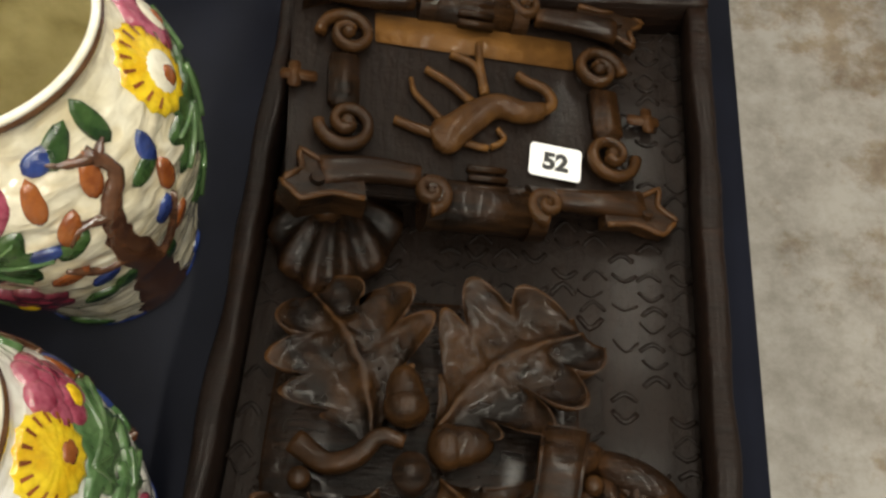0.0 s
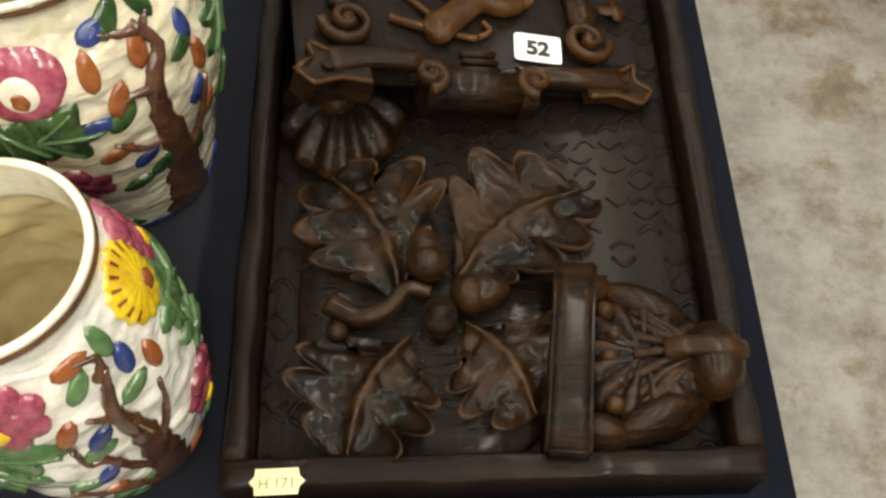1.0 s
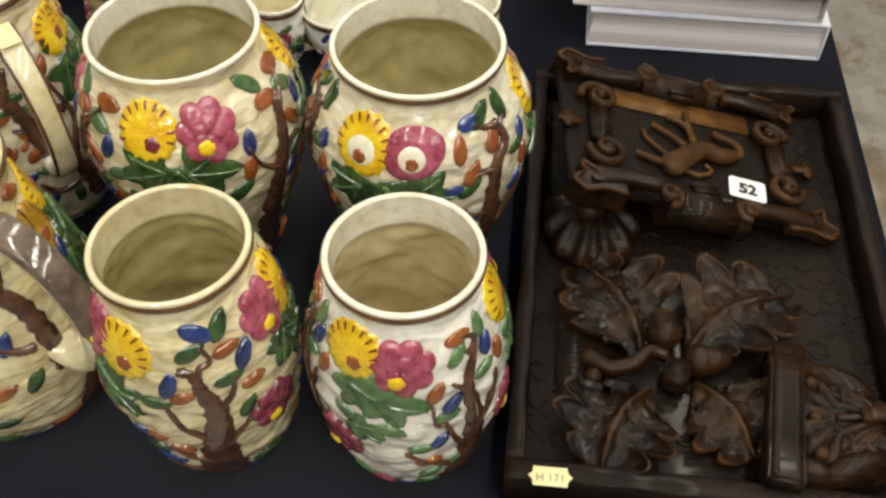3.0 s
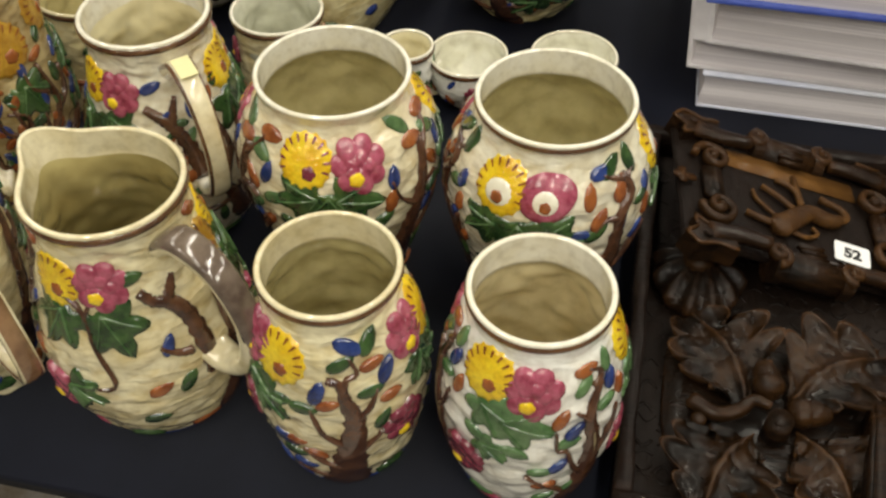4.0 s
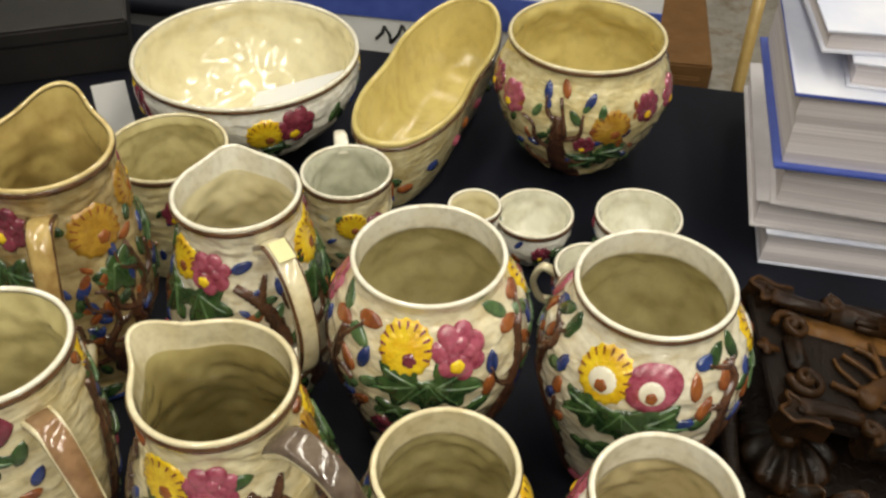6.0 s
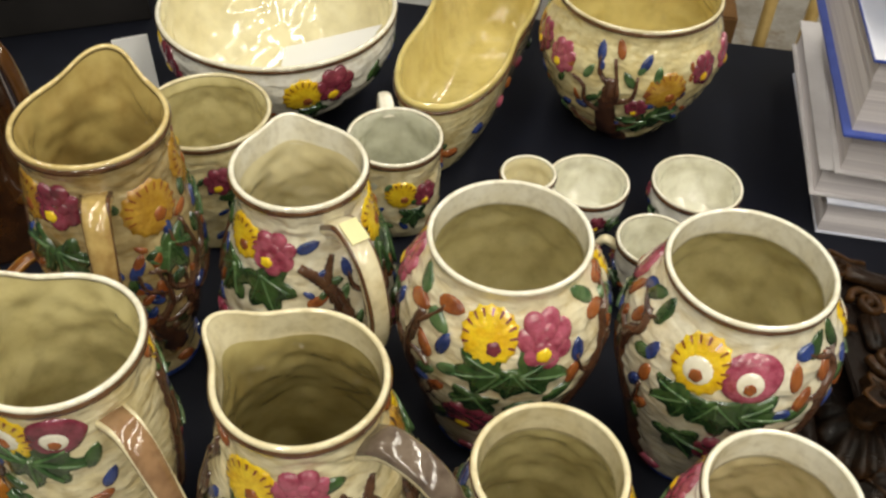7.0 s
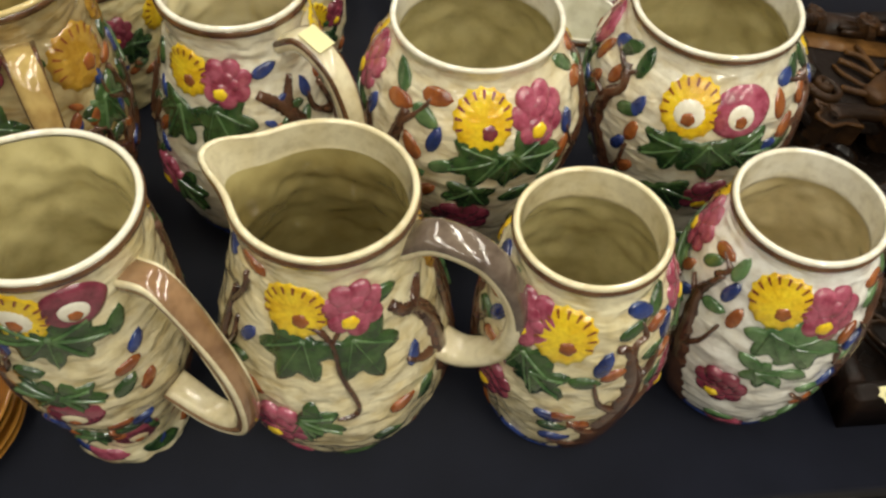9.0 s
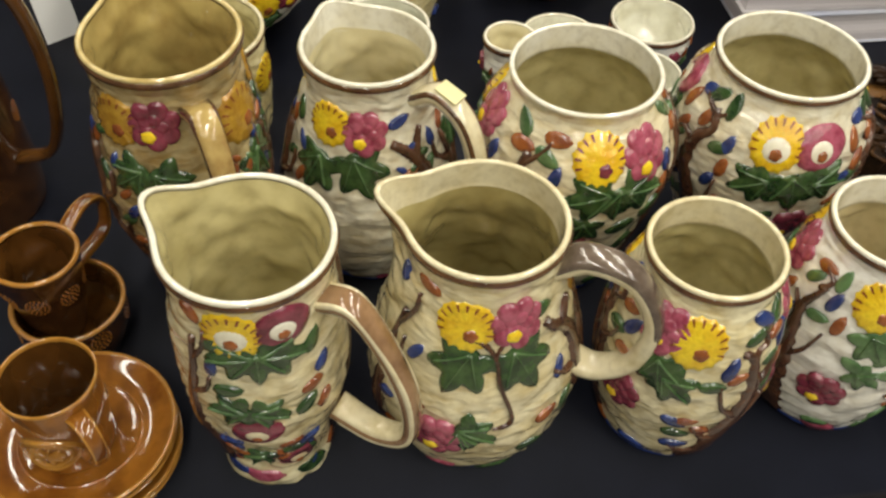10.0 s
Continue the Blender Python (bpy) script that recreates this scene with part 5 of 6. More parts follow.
def shell():
    x0, y0, z0 = 0.136, 0.196, 0.7565
    root = thing("carved_shell", x0, y0, z0, "fan-shaped dark oak shell carving", "carving", rz=-4)
    bm = bmesh.new()
    na, nr = 84, 12
    rows = []
    for i in range(na + 1):
        a = deg(-178 + 176 * i / na)
        rib = math.cos(13 * math.pi * i / na * 2 / 2)
        reach = 0.056 + 0.010 * math.sin(math.pi * i / na) + 0.0018 * rib
        row = []
        for k in range(nr + 1):
            q = k / nr
            r = 0.006 + (reach - 0.006) * q
            zz = 0.018 + 0.009 * math.sin(math.pi * min(1.0, 0.25 + 0.70 * q)) + 0.0030 * rib * q - 0.006 * q ** 8
            row.append(bm.verts.new((r * math.cos(a) * 0.78, 0.030 + r * math.sin(a) * 1.05, zz)))
        row.append(bm.verts.new((reach * 0.93 * math.cos(a) * 0.78, 0.030 + reach * 0.93 * math.sin(a) * 1.05, 0.0)))
        rows.append(row)
    for a, b in zip(rows, rows[1:]):
        for k in range(nr + 1):
            bm.faces.new((a[k], a[k + 1], b[k + 1], b[k]))
    part("fan", bm, OAK, root, "ribbed fan")
    bm = bmesh.new()
    bmesh.ops.create_uvsphere(bm, u_segments=18, v_segments=10, radius=1, matrix=Matrix.Translation((-0.004, 0.022, 0.026)) @ Matrix.Diagonal((0.015, 0.018, 0.013, 1)))
    part("hinge", bm, OAK_WARM, root, "rubbed rounded hinge")


shell()


def scroll(bm, cx, cy, r, start, turns, z, w=0.0042, h=0.0052, flip=1):
    pts = []
    n = 26
    for i in range(n + 1):
        t = i / n
        a = start + flip * turns * 2 * math.pi * t
        q = r * (1 - 0.80 * t)
        pts.append((cx + q * math.cos(a), cy + q * math.sin(a), z + 0.003 * t))
    line = smooth_line(pts, 2)
    k = len(line)
    side = [Vector((p.x - cx, p.y - cy, 0)).normalized() + Vector((1e-4, 0, 0)) for p in line]
    sweep(bm, line, [w * (1 - 0.3 * i / k) for i in range(k)], h, side, 8)
    bmesh.ops.create_uvsphere(bm, u_segments=12, v_segments=8, radius=r * 0.26, matrix=Matrix.Translation((cx, cy, z + 0.004)))


def crest():
    """A carved strapwork panel, one side propped up on the shell."""
    root = thing("carved_crest_panel", 0.224, 0.295, 0.7885, "carved oak strapwork panel with a leaping horse, propped askew", "carving", ry=16.0, rz=6.5)
    W, H, B = 0.126, 0.080, -0.0085
    bm = bmesh.new()
    box(bm, -W, 0.100, -H, H, -0.004, 0.002, 0.0015)
    part("panel", bm, OAK_BOARD, root, "dark recessed panel", False)
    # upper and lower strap with pointed corner plates
    for s in (-1, 1):
        bm = bmesh.new()
        for e in (-1, 1):
            cx, cy = e * (W - 0.012), s * (H + 0.002)
            out = [(-0.034 * e, -0.006 * s), (-0.010 * e, -0.014 * s), (0.006 * e, -0.022 * s), (0.004 * e, -0.008 * s), (0.016 * e, 0.002 * s), (0.004 * e, 0.014 * s), (-0.016 * e, 0.008 * s), (-0.036 * e, 0.010 * s)]
            up = [bm.verts.new((cx + x, cy + y, 0.014)) for x, y in out]
            dn = [bm.verts.new((cx + x * 1.04, cy + y * 1.04, B if e < 0 else 0.0055)) for x, y in out]
            bm.faces.new(up)
            bm.faces.new(dn)
            for k in range(len(out)):
                bm.faces.new((dn[k], dn[(k + 1) % len(out)], up[(k + 1) % len(out)], up[k]))
            bmesh.ops.create_cone(bm, cap_ends=True, segments=16, radius1=0.0052, radius2=0.0040, depth=0.004, matrix=Matrix.Translation((cx - 0.006 * e, cy - 0.001 * s, 0.0155)))
            plate = part("corner_plate", bm, OAK_FLAT, root, "pointed corner plate with a round boss", False)
            bm = bmesh.new()
            rim = [Vector((cx + x * 0.96, cy + y * 0.96, 0.0145)) for x, y in out]
            rim = smooth_line([p for a, b in zip(rim, rim[1:]) for p in (a, a.lerp(b, 0.5))] + [rim[-1]], 2)
            for p in rim:
                p.z += 0.0006 * noise.noise(p * 90)
            sweep(bm, rim, 0.0021, 0.0020, Vector((0.31, 0.52, 0.05)), 6)
            part("plate_edge", bm, OAK_WARM, plate, "rubbed raised edge")
            bm = bmesh.new()
        line = smooth_line([(-W + 0.02, s * (H - 0.006), 0.012), (-0.075, s * (H - 0.010), 0.013), (-0.045, s * (H - 0.008), 0.014)], 5)
        sweep(bm, line, [0.0105 - 0.004 * i / len(line) for i in range(len(line))], 0.0065, Vector((0, 1, 0)), 10)
        part("strap", bm, OAK, root, "strapwork border")
        bm = bmesh.new()
        line = smooth_line([(W - 0.02, s * (H - 0.006), 0.012), (0.075, s * (H - 0.004), 0.013), (0.045, s * (H - 0.004), 0.012)], 5)
        sweep(bm, line, [0.0105 - 0.004 * i / len(line) for i in range(len(line))], 0.0065, Vector((0, 1, 0)), 10)
        part("strap", bm, OAK, root, "strapwork border")
        # rolled centre with two scrolls
        bm = bmesh.new()
        bmesh.ops.create_cone(bm, cap_ends=True, segments=28, radius1=0.0165, radius2=0.0165, depth=0.066, matrix=pose(0, s * (H + 0.002), 0.001, 0, 90, 0))
        for e in (-1, 1):
            collar = bmesh.new()
            bmesh.ops.create_cone(collar, cap_ends=True, segments=28, radius1=0.0185, radius2=0.0175, depth=0.012, matrix=pose(e * 0.034, s * (H + 0.002), 0.001, 0, 90, 0))
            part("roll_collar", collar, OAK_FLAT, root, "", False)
            sc = bmesh.new()
            scroll(sc, e * 0.038, s * (H + 0.003), 0.0115, deg(90 * s), 1.35, 0.014, flip=e * s)
            part("scroll", sc, OAK_WARM, root)
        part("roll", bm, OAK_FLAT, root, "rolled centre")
        bm = bmesh.new()
        for k in range(3):
            box(bm, -0.013, 0.013, s * (H - 0.004) - s * 0.008 * k - 0.0018, s * (H - 0.004) - s * 0.008 * k + 0.0018, 0.012 - 0.002 * k, 0.018 - 0.001 * k, 0.0008)
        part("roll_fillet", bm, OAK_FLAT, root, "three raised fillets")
    for e in (-1, 1):
        for s in (-1, 1):
            bm = bmesh.new()
            scroll(bm, e * 0.090, s * 0.036, 0.0185, deg(0 if e > 0 else 180), 1.4, 0.010, flip=e * s)
            part("scroll", bm, OAK_WARM, root, "carved scroll")
        bm = bmesh.new()
        box(bm, e * 0.092 - 0.010, e * 0.092 + 0.010, -0.020, 0.020, 0.002, 0.013, 0.002)
        box(bm, e * 0.092 - 0.005, e * 0.092 + 0.005, -0.017, 0.017, 0.013, 0.016, 0.0014)
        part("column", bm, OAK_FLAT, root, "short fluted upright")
        bm = bmesh.new()
        box(bm, e * 0.121 - 0.012, e * 0.121 + 0.012, -0.004, 0.004, 0.0055, 0.0095, 0.0012)
        box(bm, e * 0.124 - 0.004, e * 0.124 + 0.004, -0.010, 0.010, 0.0060, 0.0105, 0.0012)
        part("cross", bm, OAK, root, "small carved cross")
    bm = bmesh.new()
    box(bm, -0.070, 0.075, 0.040, 0.066, 0.002, 0.0045, 0.001)
    part("ground", bm, OAK_HORSE, root, "smooth brown strip")
    # the leaping horse as one plain relief
    bm = bmesh.new()
    sweep(bm, smooth_line([(-0.034, -0.036, 0.006), (-0.022, -0.032, 0.009), (-0.004, -0.016, 0.010), (0.012, -0.006, 0.010), (0.030, -0.008, 0.009), (0.044, -0.004, 0.008)], 5), [0.006, 0.009, 0.0125, 0.014, 0.0145, 0.013, 0.012, 0.0115, 0.011, 0.011, 0.0105, 0.010, 0.0095, 0.009, 0.009, 0.0085, 0.0085, 0.008, 0.008, 0.0075, 0.0075, 0.007, 0.007, 0.0065, 0.006, 0.0055], 0.007, Vector((0.3, 1, 0)), 12)
    for pts, w in (([(0.040, -0.006, 0.008), (0.052, 0.002, 0.009), (0.048, 0.014, 0.009), (0.036, 0.020, 0.008), (0.030, 0.026, 0.006)], 0.0042),
                   ([(0.004, 0.004, 0.008), (0.002, 0.020, 0.008), (-0.004, 0.030, 0.007), (-0.018, 0.036, 0.006)], 0.0034),
                   ([(0.004, 0.006, 0.008), (0.002, 0.028, 0.008), (0.003, 0.048, 0.007)], 0.0036),
                   ([(-0.006, -0.004, 0.008), (-0.020, 0.010, 0.007), (-0.036, 0.020, 0.006)], 0.0034),
                   ([(-0.028, -0.034, 0.008), (-0.044, -0.030, 0.007), (-0.058, -0.024, 0.005)], 0.0038),
                   ([(-0.020, -0.030, 0.008), (-0.036, -0.010, 0.006), (-0.044, 0.000, 0.005), (-0.046, 0.012, 0.004)], 0.0026),
                   ([(-0.012, -0.036, 0.006), (0.004, -0.038, 0.006), (0.016, -0.030, 0.006), (0.012, -0.022, 0.006)], 0.0026)):
        line = smooth_line(pts, 5)
        sweep(bm, line, [w * (1 - 0.35 * i / len(line)) for i in range(len(line))], w * 0.9, Vector((1, 0.4, 0)), 8)
    part("horse_relief", bm, OAK_HORSE, root, "golden-brown leaping horse in plain relief")
    return root


crest_root = crest()


def text_mesh(name, words, size, mat, parent, m, bold=0.0):
    cu = bpy.data.curves.new(name, "FONT")
    cu.body, cu.size, cu.align_x, cu.align_y, cu.offset = words, size, "CENTER", "CENTER", bold
    cu.extrude = 0.0001
    tmp = bpy.data.objects.new(name, cu)
    scene.collection.objects.link(tmp)
    me = bpy.data.meshes.new_from_object(tmp.evaluated_get(bpy.context.evaluated_depsgraph_get()))
    bpy.data.objects.remove(tmp)
    me.materials.clear()
    me.materials.append(mat)
    ob = new(name, me)
    ob.parent = parent
    ob.matrix_local = m
    return ob


# lot label on the crest panel
label = thing("lot_label", 0.2795, 0.2585, 0.7795, "white printed lot label on the carved panel", "label", rx=0, ry=11, rz=-2)
bm = bmesh.new()
pts = []
for cx, cy, a0 in ((0.0150, 0.0100, 0), (-0.0150, 0.0100, 90), (-0.0150, -0.0100, 180), (0.0150, -0.0100, 270)):
    for k in range(5):
        a = deg(a0 + 22.5 * k)
        pts.append((cx + 0.0028 * math.cos(a), cy + 0.0028 * math.sin(a)))
up = [bm.verts.new((x, y, 0.0006)) for x, y in pts]
dn = [bm.verts.new((x, y, 0)) for x, y in pts]
bm.faces.new(up)
bm.faces.new(dn)
for k in range(len(pts)):
    bm.faces.new((dn[k], dn[(k + 1) % len(pts)], up[(k + 1) % len(pts)], up[k]))
part("paper", bm, CARD, label, "white paper", False)
text_mesh("number", "52", 0.0175, INK, label, pose(0, -0.001, 0.0008), 0.0009)

# shaped tag on the tray's front rail
tag = thing("price_tag", 0.109, -0.0575, 0.7862, "small pale yellow shaped price tag on the rail", "tag", rz=1)
bm = bmesh.new()
pts = [(-0.016, 0), (-0.013, 0.003), (-0.0125, 0.0075), (0.012, 0.0075), (0.0128, 0.003), (0.016, 0), (0.0128, -0.003), (0.012, -0.0075), (-0.0125, -0.0075), (-0.013, -0.003)]
up = [bm.verts.new((x, y, 0.0006)) for x, y in pts]
dn = [bm.verts.new((x, y, 0)) for x, y in pts]
bm.faces.new(up)
bm.faces.new(dn)
for k in range(len(pts)):
    bm.faces.new((dn[k], dn[(k + 1) % len(pts)], up[(k + 1) % len(pts)], up[k]))
part("paper", bm, TAG, tag, "pale yellow paper", False)
text_mesh("writing", "H 171", 0.0085, FADED_INK, tag, pose(0, -0.0015, 0.0011))


bm = bmesh.new()
own = random.Random(11)
for k in range(16):
    x, y = own.uniform(0.29, 0.385), own.uniform(-0.104, -0.068)
    box(bm, -own.uniform(0.0004, 0.0018), own.uniform(0.0004, 0.0018), -0.0004, own.uniform(0.0002, 0.0007), 0, 0.0005, 0, pose(x, y, TABLE + 0.0001, 0, 0, own.uniform(0, 180)))
tagged(finish("crumb_litter", bm, CARDBOARD, False), "pale crumbs and splinters on the black table", "crumbs", kind="stuff")


# ---- brown tea set ----
def lathe_part(name, profile, mat, parent, label="", seg=64, per=6, floor=False):
    line = smooth_line([(r, 0, h) for r, h in profile], per)
    bm = bmesh.new()
    rows = [[bm.verts.new((max(p.x, 0.0005) * math.cos(2 * math.pi * k / seg), max(p.x, 0.0005) * math.sin(2 * math.pi * k / seg), p.z)) for k in range(seg)] for p in line]
    for a, b in zip(rows, rows[1:]):
        for k in range(seg):
            bm.faces.new((a[k], a[(k + 1) % seg], b[(k + 1) % seg], b[k]))
    if floor:
        bm.faces.new(rows[0])
    return part(name, bm, mat, parent, label)


SX, SY = -0.642, -0.006
SAUCER = [(0.034, 0.0), (0.040, 0.001), (0.058, 0.006), (0.074, 0.0145), (0.0755, 0.0165), (0.0735, 0.0168), (0.060, 0.0105), (0.050, 0.0085), (0.0475, 0.0092), (0.042, 0.0075), (0.030, 0.0060), (0.0, 0.0060)]
z = TABLE
for k in range(4):
    s = thing("saucer", SX + 0.0012 * math.sin(k * 2), SY + 0.001 * math.cos(k * 3), z, "glossy amber-brown saucer in a stack", "saucer", group="stack of saucers")
    lathe_part("dish", SAUCER[:9], AMBER, s, "flared glossy rim", 72, floor=True)
    lathe_part("rim_edge", [(0.0742, 0.0150), (0.0762, 0.0160), (0.0764, 0.0172), (0.0745, 0.0177), (0.0728, 0.0168)], AMBER_RIM, s, "paler amber edge", 72, 3)
    lathe_part("well", [(0.0474, 0.0088), (0.0440, 0.0078), (0.036, 0.0066), (0.020, 0.0062), (0.0, 0.0062)], AMBER, s, "sunken cup well", 72)
    z += 0.0105
z -= 0.0105


def tea_cup(x, y, z, turn):
    root = thing("teacup", x, y, z, "amber-brown teacup with a stamped rosette, on saucers", "cup", rz=turn)
    lathe_part("body", [(0.026, 0), (0.029, 0.001), (0.0325, 0.008), (0.0345, 0.045), (0.036, 0.088)], AMBER, root, "", 64, floor=True)
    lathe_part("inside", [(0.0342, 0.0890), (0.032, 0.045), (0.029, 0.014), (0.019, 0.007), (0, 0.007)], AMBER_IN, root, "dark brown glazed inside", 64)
    lathe_part("rim", [(0.0358, 0.0872), (0.0368, 0.0892), (0.0362, 0.0912), (0.0348, 0.0912), (0.0338, 0.0882)], AMBER_RIM, root, "paler amber rim", 64, 3)
    v = Vessel([(0.029, 0), (0.0325, 0.008), (0.0345, 0.045), (0.036, 0.088), (0.0364, 0.091)])
    for o in (-51, 129):
        bm = bmesh.new()
        ring = [(0.024 * math.cos(a) * (1.0 + 0.05 * math.cos(3 * a)), 0.019 * math.sin(a) + 0.003 * math.cos(a)) for a in [2 * math.pi * k / 18 for k in range(19)]]
        v.strip(bm, deg(o), 0.037, ring, 0.0017, 0.0017, 0.0034)
        v.strip(bm, deg(o), 0.037, [(x * 0.78, y * 0.78) for x, y in ring], 0.0013, 0.0013, 0.0030)
        for k in range(5):
            a = math.pi * k / 5
            v.strip(bm, deg(o), 0.037, [(-0.014 * math.cos(a), -0.011 * math.sin(a)), (0, 0), (0.014 * math.cos(a), 0.011 * math.sin(a))], 0.0013, 0.0013, 0.0032)
        part("rosette", bm, AMBER_RIM, root, "stamped rosette")
    strap_handle(root, deg(0), [(0.033, 0.076), (0.048, 0.079), (0.058, 0.068), (0.057, 0.046), (0.046, 0.032), (0.033, 0.031)], 0.0075, 0.0040, AMBER, "flat squared handle", AMBER_RIM)
    return root


tea_cup(-0.646, -0.012, z + 0.0062, -53)


def dotted_pot(name, x, y, profile, label, category, turn=0.0, lip=None, z=TABLE, dots=(0.02, 0.05)):
    root = thing(name, x, y, z, label, category)
    v = Vessel(profile, 0.004, lip, 3, 0.0002)
    part("body", v.body(64), AMBER_DARK, root, "dark amber body with raised dots")
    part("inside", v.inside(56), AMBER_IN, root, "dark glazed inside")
    part("rim", v.rim(64, 0.0004), AMBER_RIM, root, "amber rim")
    bm = bmesh.new()
    for c in range(7):
        th = turn + 2 * math.pi * c / 7
        for ring, n in ((0.0028, 5), (0.0062, 10), (0.0096, 16)):
            for k in range(n):
                a = 2 * math.pi * k / n
                v.patch(bm, th, sum(dots) / 2, lambda q: 0.0011, 0.0013, dx=ring * math.cos(a), dy=ring * math.sin(a), seg=6)
    ob = part("dots", bm, AMBER, root, "stamped rings of dots")
    ob["kind"] = "stuff"
    return root, v


# sugar bowl and milk jug
dotted_pot("sugar_bowl", -0.667, 0.128, [(0.036, 0), (0.042, 0.004), (0.048, 0.024), (0.0485, 0.046), (0.050, 0.050)], "dark amber sugar bowl with stamped dots, a milk jug inside", "bowl")
root, v = dotted_pot("milk_jug", -0.681, 0.132, [(0.018, 0), (0.023, 0.004), (0.030, 0.040), (0.034, 0.072), (0.0375, 0.098)], "amber-brown milk jug with stamped dots standing in the bowl", "jug", 0.2, (deg(200), 0.018, 0.004, 0.35, 0.05), TABLE + 0.0105, (0.045, 0.085))
strap_handle(root, deg(60), [(0.034, 0.088), (0.062, 0.098), (0.084, 0.090), (0.087, 0.068), (0.076, 0.052), (0.030, 0.048)], 0.0065, 0.0036, AMBER, "flat amber loop handle", AMBER_RIM)

# tall coffee pot
root, v = dotted_pot("coffee_pot", -0.790, 0.320, [(0.058, 0), (0.066, 0.004), (0.066, 0.07), (0.059, 0.18), (0.051, 0.262), (0.054, 0.270)], "tall dark amber coffee pot with stamped dots", "coffee pot", 0.1, (deg(190), 0.02, 0.004, 0.3, 0.06), TABLE, (0.09, 0.13))
strap_handle(root, deg(-18), [(0.050, 0.245), (0.084, 0.278), (0.116, 0.258), (0.126, 0.180), (0.108, 0.096), (0.062, 0.070)], 0.0080, 0.0050, AMBER_IN, "long curved dark amber handle")


# ---- things on the far left and behind ----
carton = thing("black_box", -0.99, 0.80, TABLE, "low black cardboard box with a fitted lid", "box", rz=28)
bm = bmesh.new()
box(bm, -0.157, 0.157, -0.107, 0.107, 0, 0.058, 0.002)
part("base", bm, BLACK_BOX, carton, "", False)
bm = bmesh.new()
box(bm, -0.16, 0.16, -0.11, 0.11, 0.0585, 0.085, 0.004)
part("lid", bm, BLACK_BOX, carton, "fitted black lid", False)
bm = bmesh.new()
box(bm, -0.023, 0.023, -0.0008, 0.0008, 0, 0.074)
ob = finish("price_card", bm, CARD, False)
ob.matrix_world = pose(-0.742, 0.606, TABLE, -14, 0, 34)
tagged(ob, "white handwritten card leaning behind the jugs", "card")

far_table = thing("far_table", 0, 0, 0, "dark cloth-covered display table standing behind", "table")
bm = bmesh.new()
box(bm, -2.2, -0.62, 1.02, 1.95, 0.700, 0.735, 0.003)
part("tabletop", bm, CLOTH, far_table, "dark cloth-covered top")
bm = bmesh.new()
box(bm, -2.19, -0.63, 1.03, 1.036, 0.06, 0.6995)
part("cloth_drop", bm, SKIRT, far_table, "hanging dark cloth")
for lx in (-2.1, -0.72):
    for ly in (1.12, 1.85):
        bm = bmesh.new()
        box(bm, lx - 0.02, lx + 0.02, ly - 0.02, ly + 0.02, 0, 0.6995, 0.003)
        part("leg", bm, SKIRT, far_table)

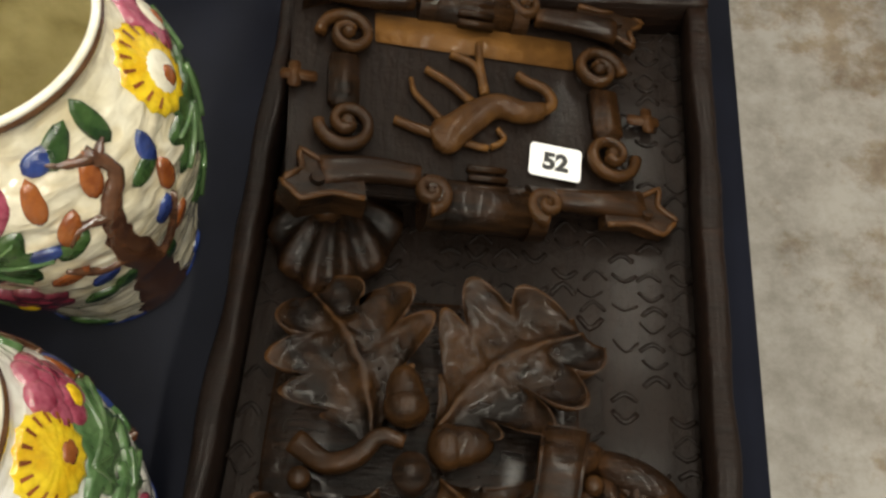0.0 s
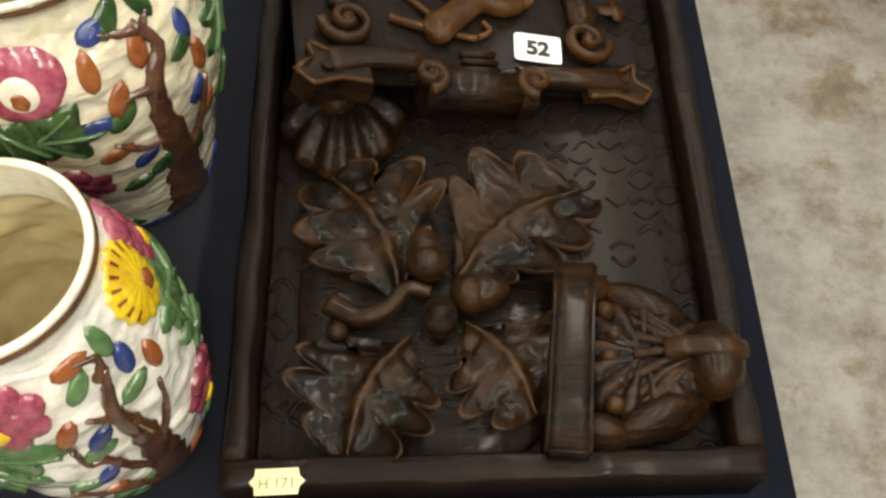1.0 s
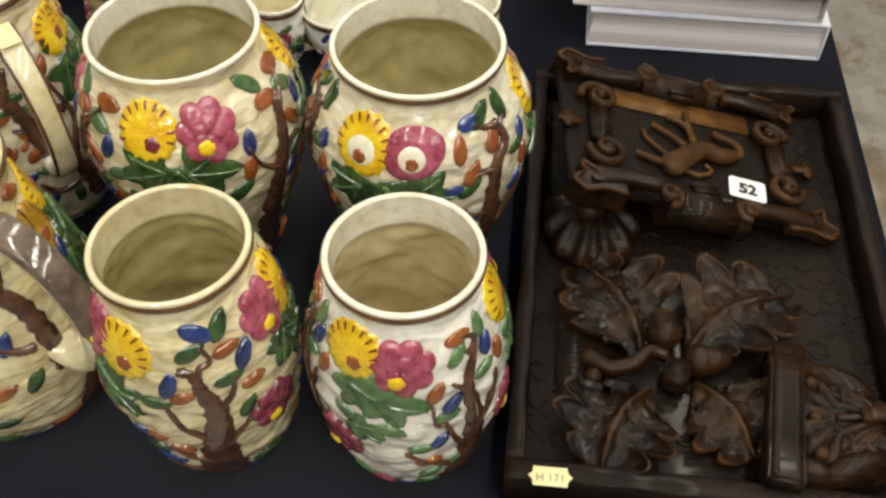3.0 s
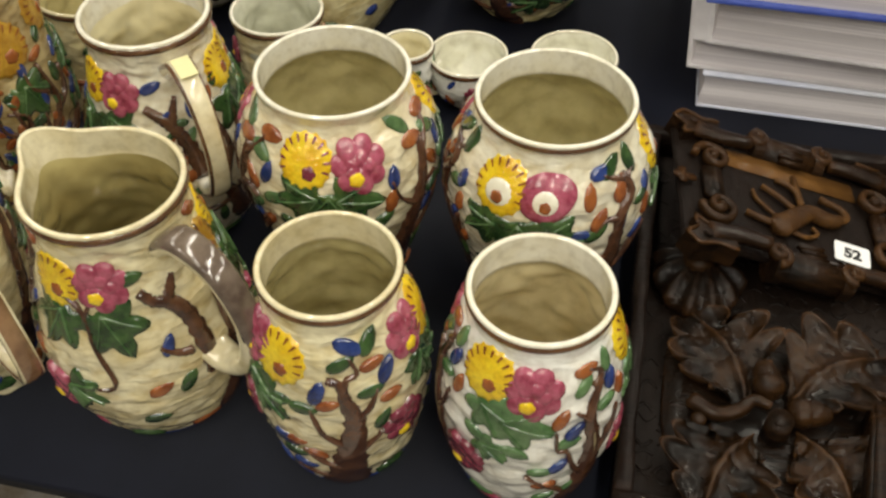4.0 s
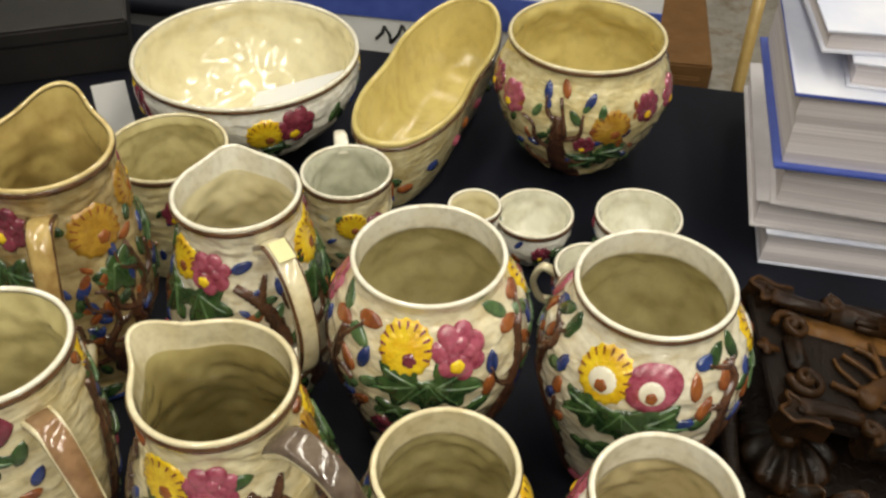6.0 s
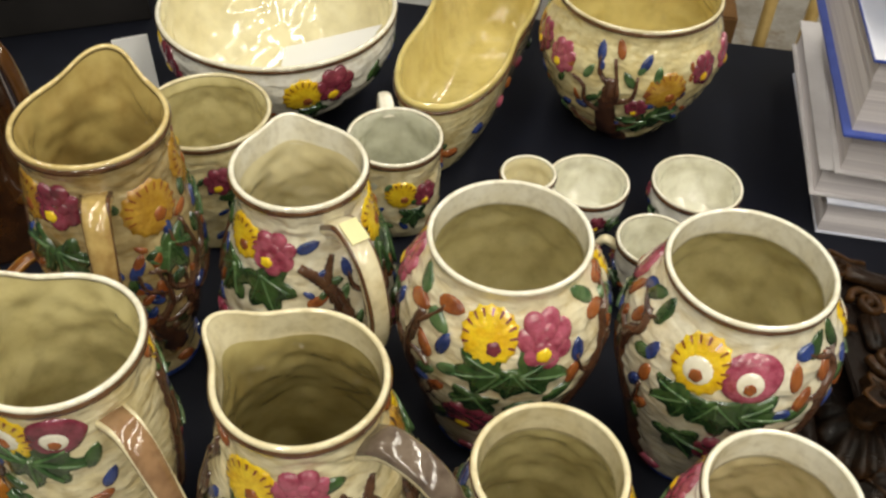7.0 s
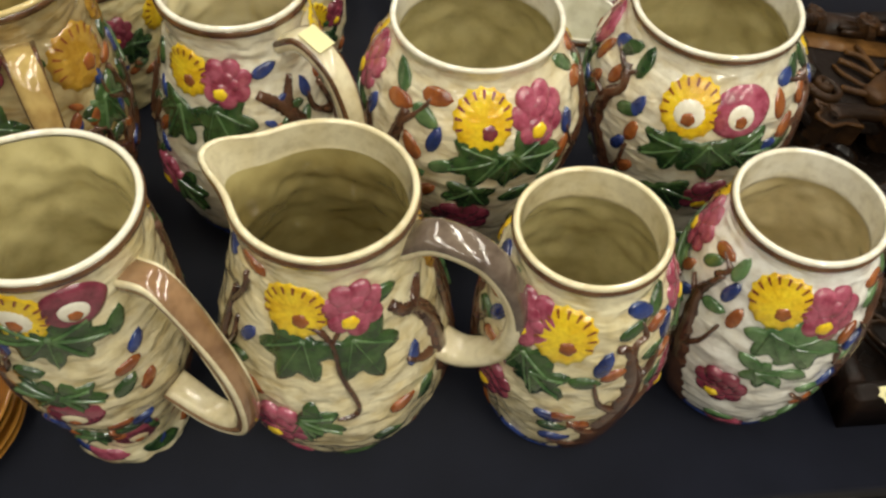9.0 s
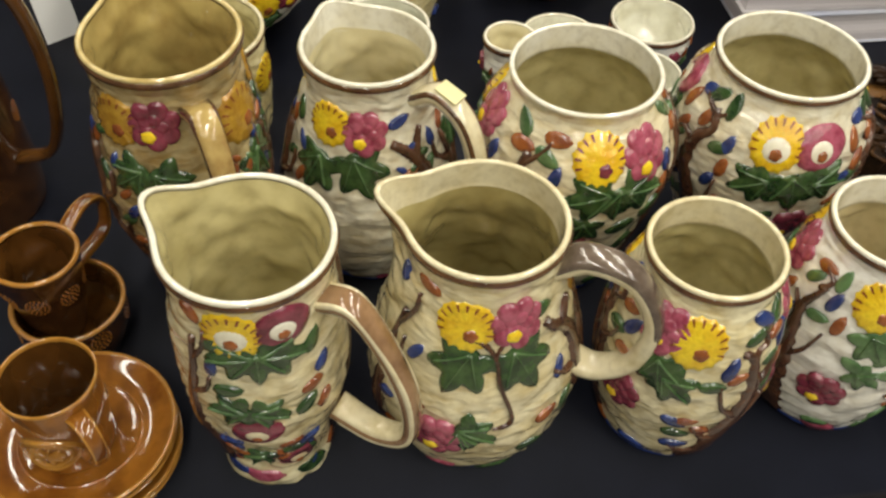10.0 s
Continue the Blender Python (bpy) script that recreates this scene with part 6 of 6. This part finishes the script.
sign = thing("sign_board", -0.36, 0.955, 0.0, "white sign with a blue band and dark script", "sign")
bm = bmesh.new()
box(bm, -0.35, 0.35, 0, 0.012, 0.52, 0.86)
part("board", bm, CARD, sign, "white board", False)
bm = bmesh.new()
box(bm, -0.35, 0.35, -0.004, -0.0005, 0.78, 0.835)
part("band", bm, BLUE_BOARD, sign, "blue printed band", False)
for k, (x0, z0, x1, z1) in enumerate(((-0.10, 0.74, -0.085, 0.765), (-0.085, 0.765, -0.075, 0.735), (-0.075, 0.735, -0.055, 0.77), (-0.055, 0.77, -0.045, 0.735), (-0.045, 0.735, -0.02, 0.755), (-0.02, 0.755, 0.01, 0.735), (0.01, 0.735, 0.03, 0.76))):
    bm = bmesh.new()
    sweep(bm, [Vector((x0, -0.001, z0)), Vector(((x0 + x1) / 2 + 0.004, -0.001, (z0 + z1) / 2)), Vector((x1, -0.001, z1))], 0.0028, 0.0012, Vector((1, 0, 0.6)), 6)
    part("script_stroke", bm, INK, sign, "")
for sx in (-0.30, 0.30):
    bm = bmesh.new()
    box(bm, sx - 0.012, sx + 0.012, 0.014, 0.036, 0, 0.85)
    part("leg", bm, SKIRT, sign, "", False)

chest = thing("wooden_chest", -0.02, 1.62, 0.0, "brown wooden chest with a moulded drawer front", "chest", rz=2)
bm = bmesh.new()
box(bm, -0.34, 0.15, -0.20, 0.22, 0.0, 0.50, 0.004)
part("carcass", bm, PINE, chest, "", False)
for k in range(3):
    bm = bmesh.new()
    box(bm, -0.32, 0.13, -0.212, -0.2005, 0.03 + 0.155 * k, 0.165 + 0.155 * k, 0.004)
    d = part("drawer_front", bm, PINE, chest, "", False)
    bm = bmesh.new()
    box(bm, -0.12, -0.06, -0.226, -0.2125, 0.09 + 0.155 * k, 0.105 + 0.155 * k, 0.003)
    part("drawer_pull", bm, BRASS, d, "", False)
frame_rail = thing("brass_rail_stand", 0.215, 1.55, 0.0, "slim brass rail standing on the floor", "stand")
for sx in (0.0, 0.09):
    bm = bmesh.new()
    box(bm, sx - 0.012, sx + 0.012, -0.012, 0.012, 0, 0.75, 0.003)
    part("post", bm, BRASS, frame_rail, "")
bm = bmesh.new()
box(bm, -0.012, 0.102, -0.012, 0.012, 0.7505, 0.775, 0.003)
part("top_rail", bm, BRASS, frame_rail, "")
bm = bmesh.new()
box(bm, -0.18, 0.18, -0.14, 0.14, 0, 0.22, 0.003)
ob = finish("cardboard_box", bm, CARDBOARD, False)
ob.matrix_world = pose(1.17, 1.11, 0, 0, 0, -30)
tagged(ob, "plain brown cardboard box on the floor", "box")


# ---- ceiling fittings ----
# One housing for each lamp, the added front row included.
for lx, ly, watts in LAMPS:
    batten = thing("ceiling_light", lx, ly, CEIL, "unseen white metal batten light under the ceiling", "ceiling light", group="ceiling lights")
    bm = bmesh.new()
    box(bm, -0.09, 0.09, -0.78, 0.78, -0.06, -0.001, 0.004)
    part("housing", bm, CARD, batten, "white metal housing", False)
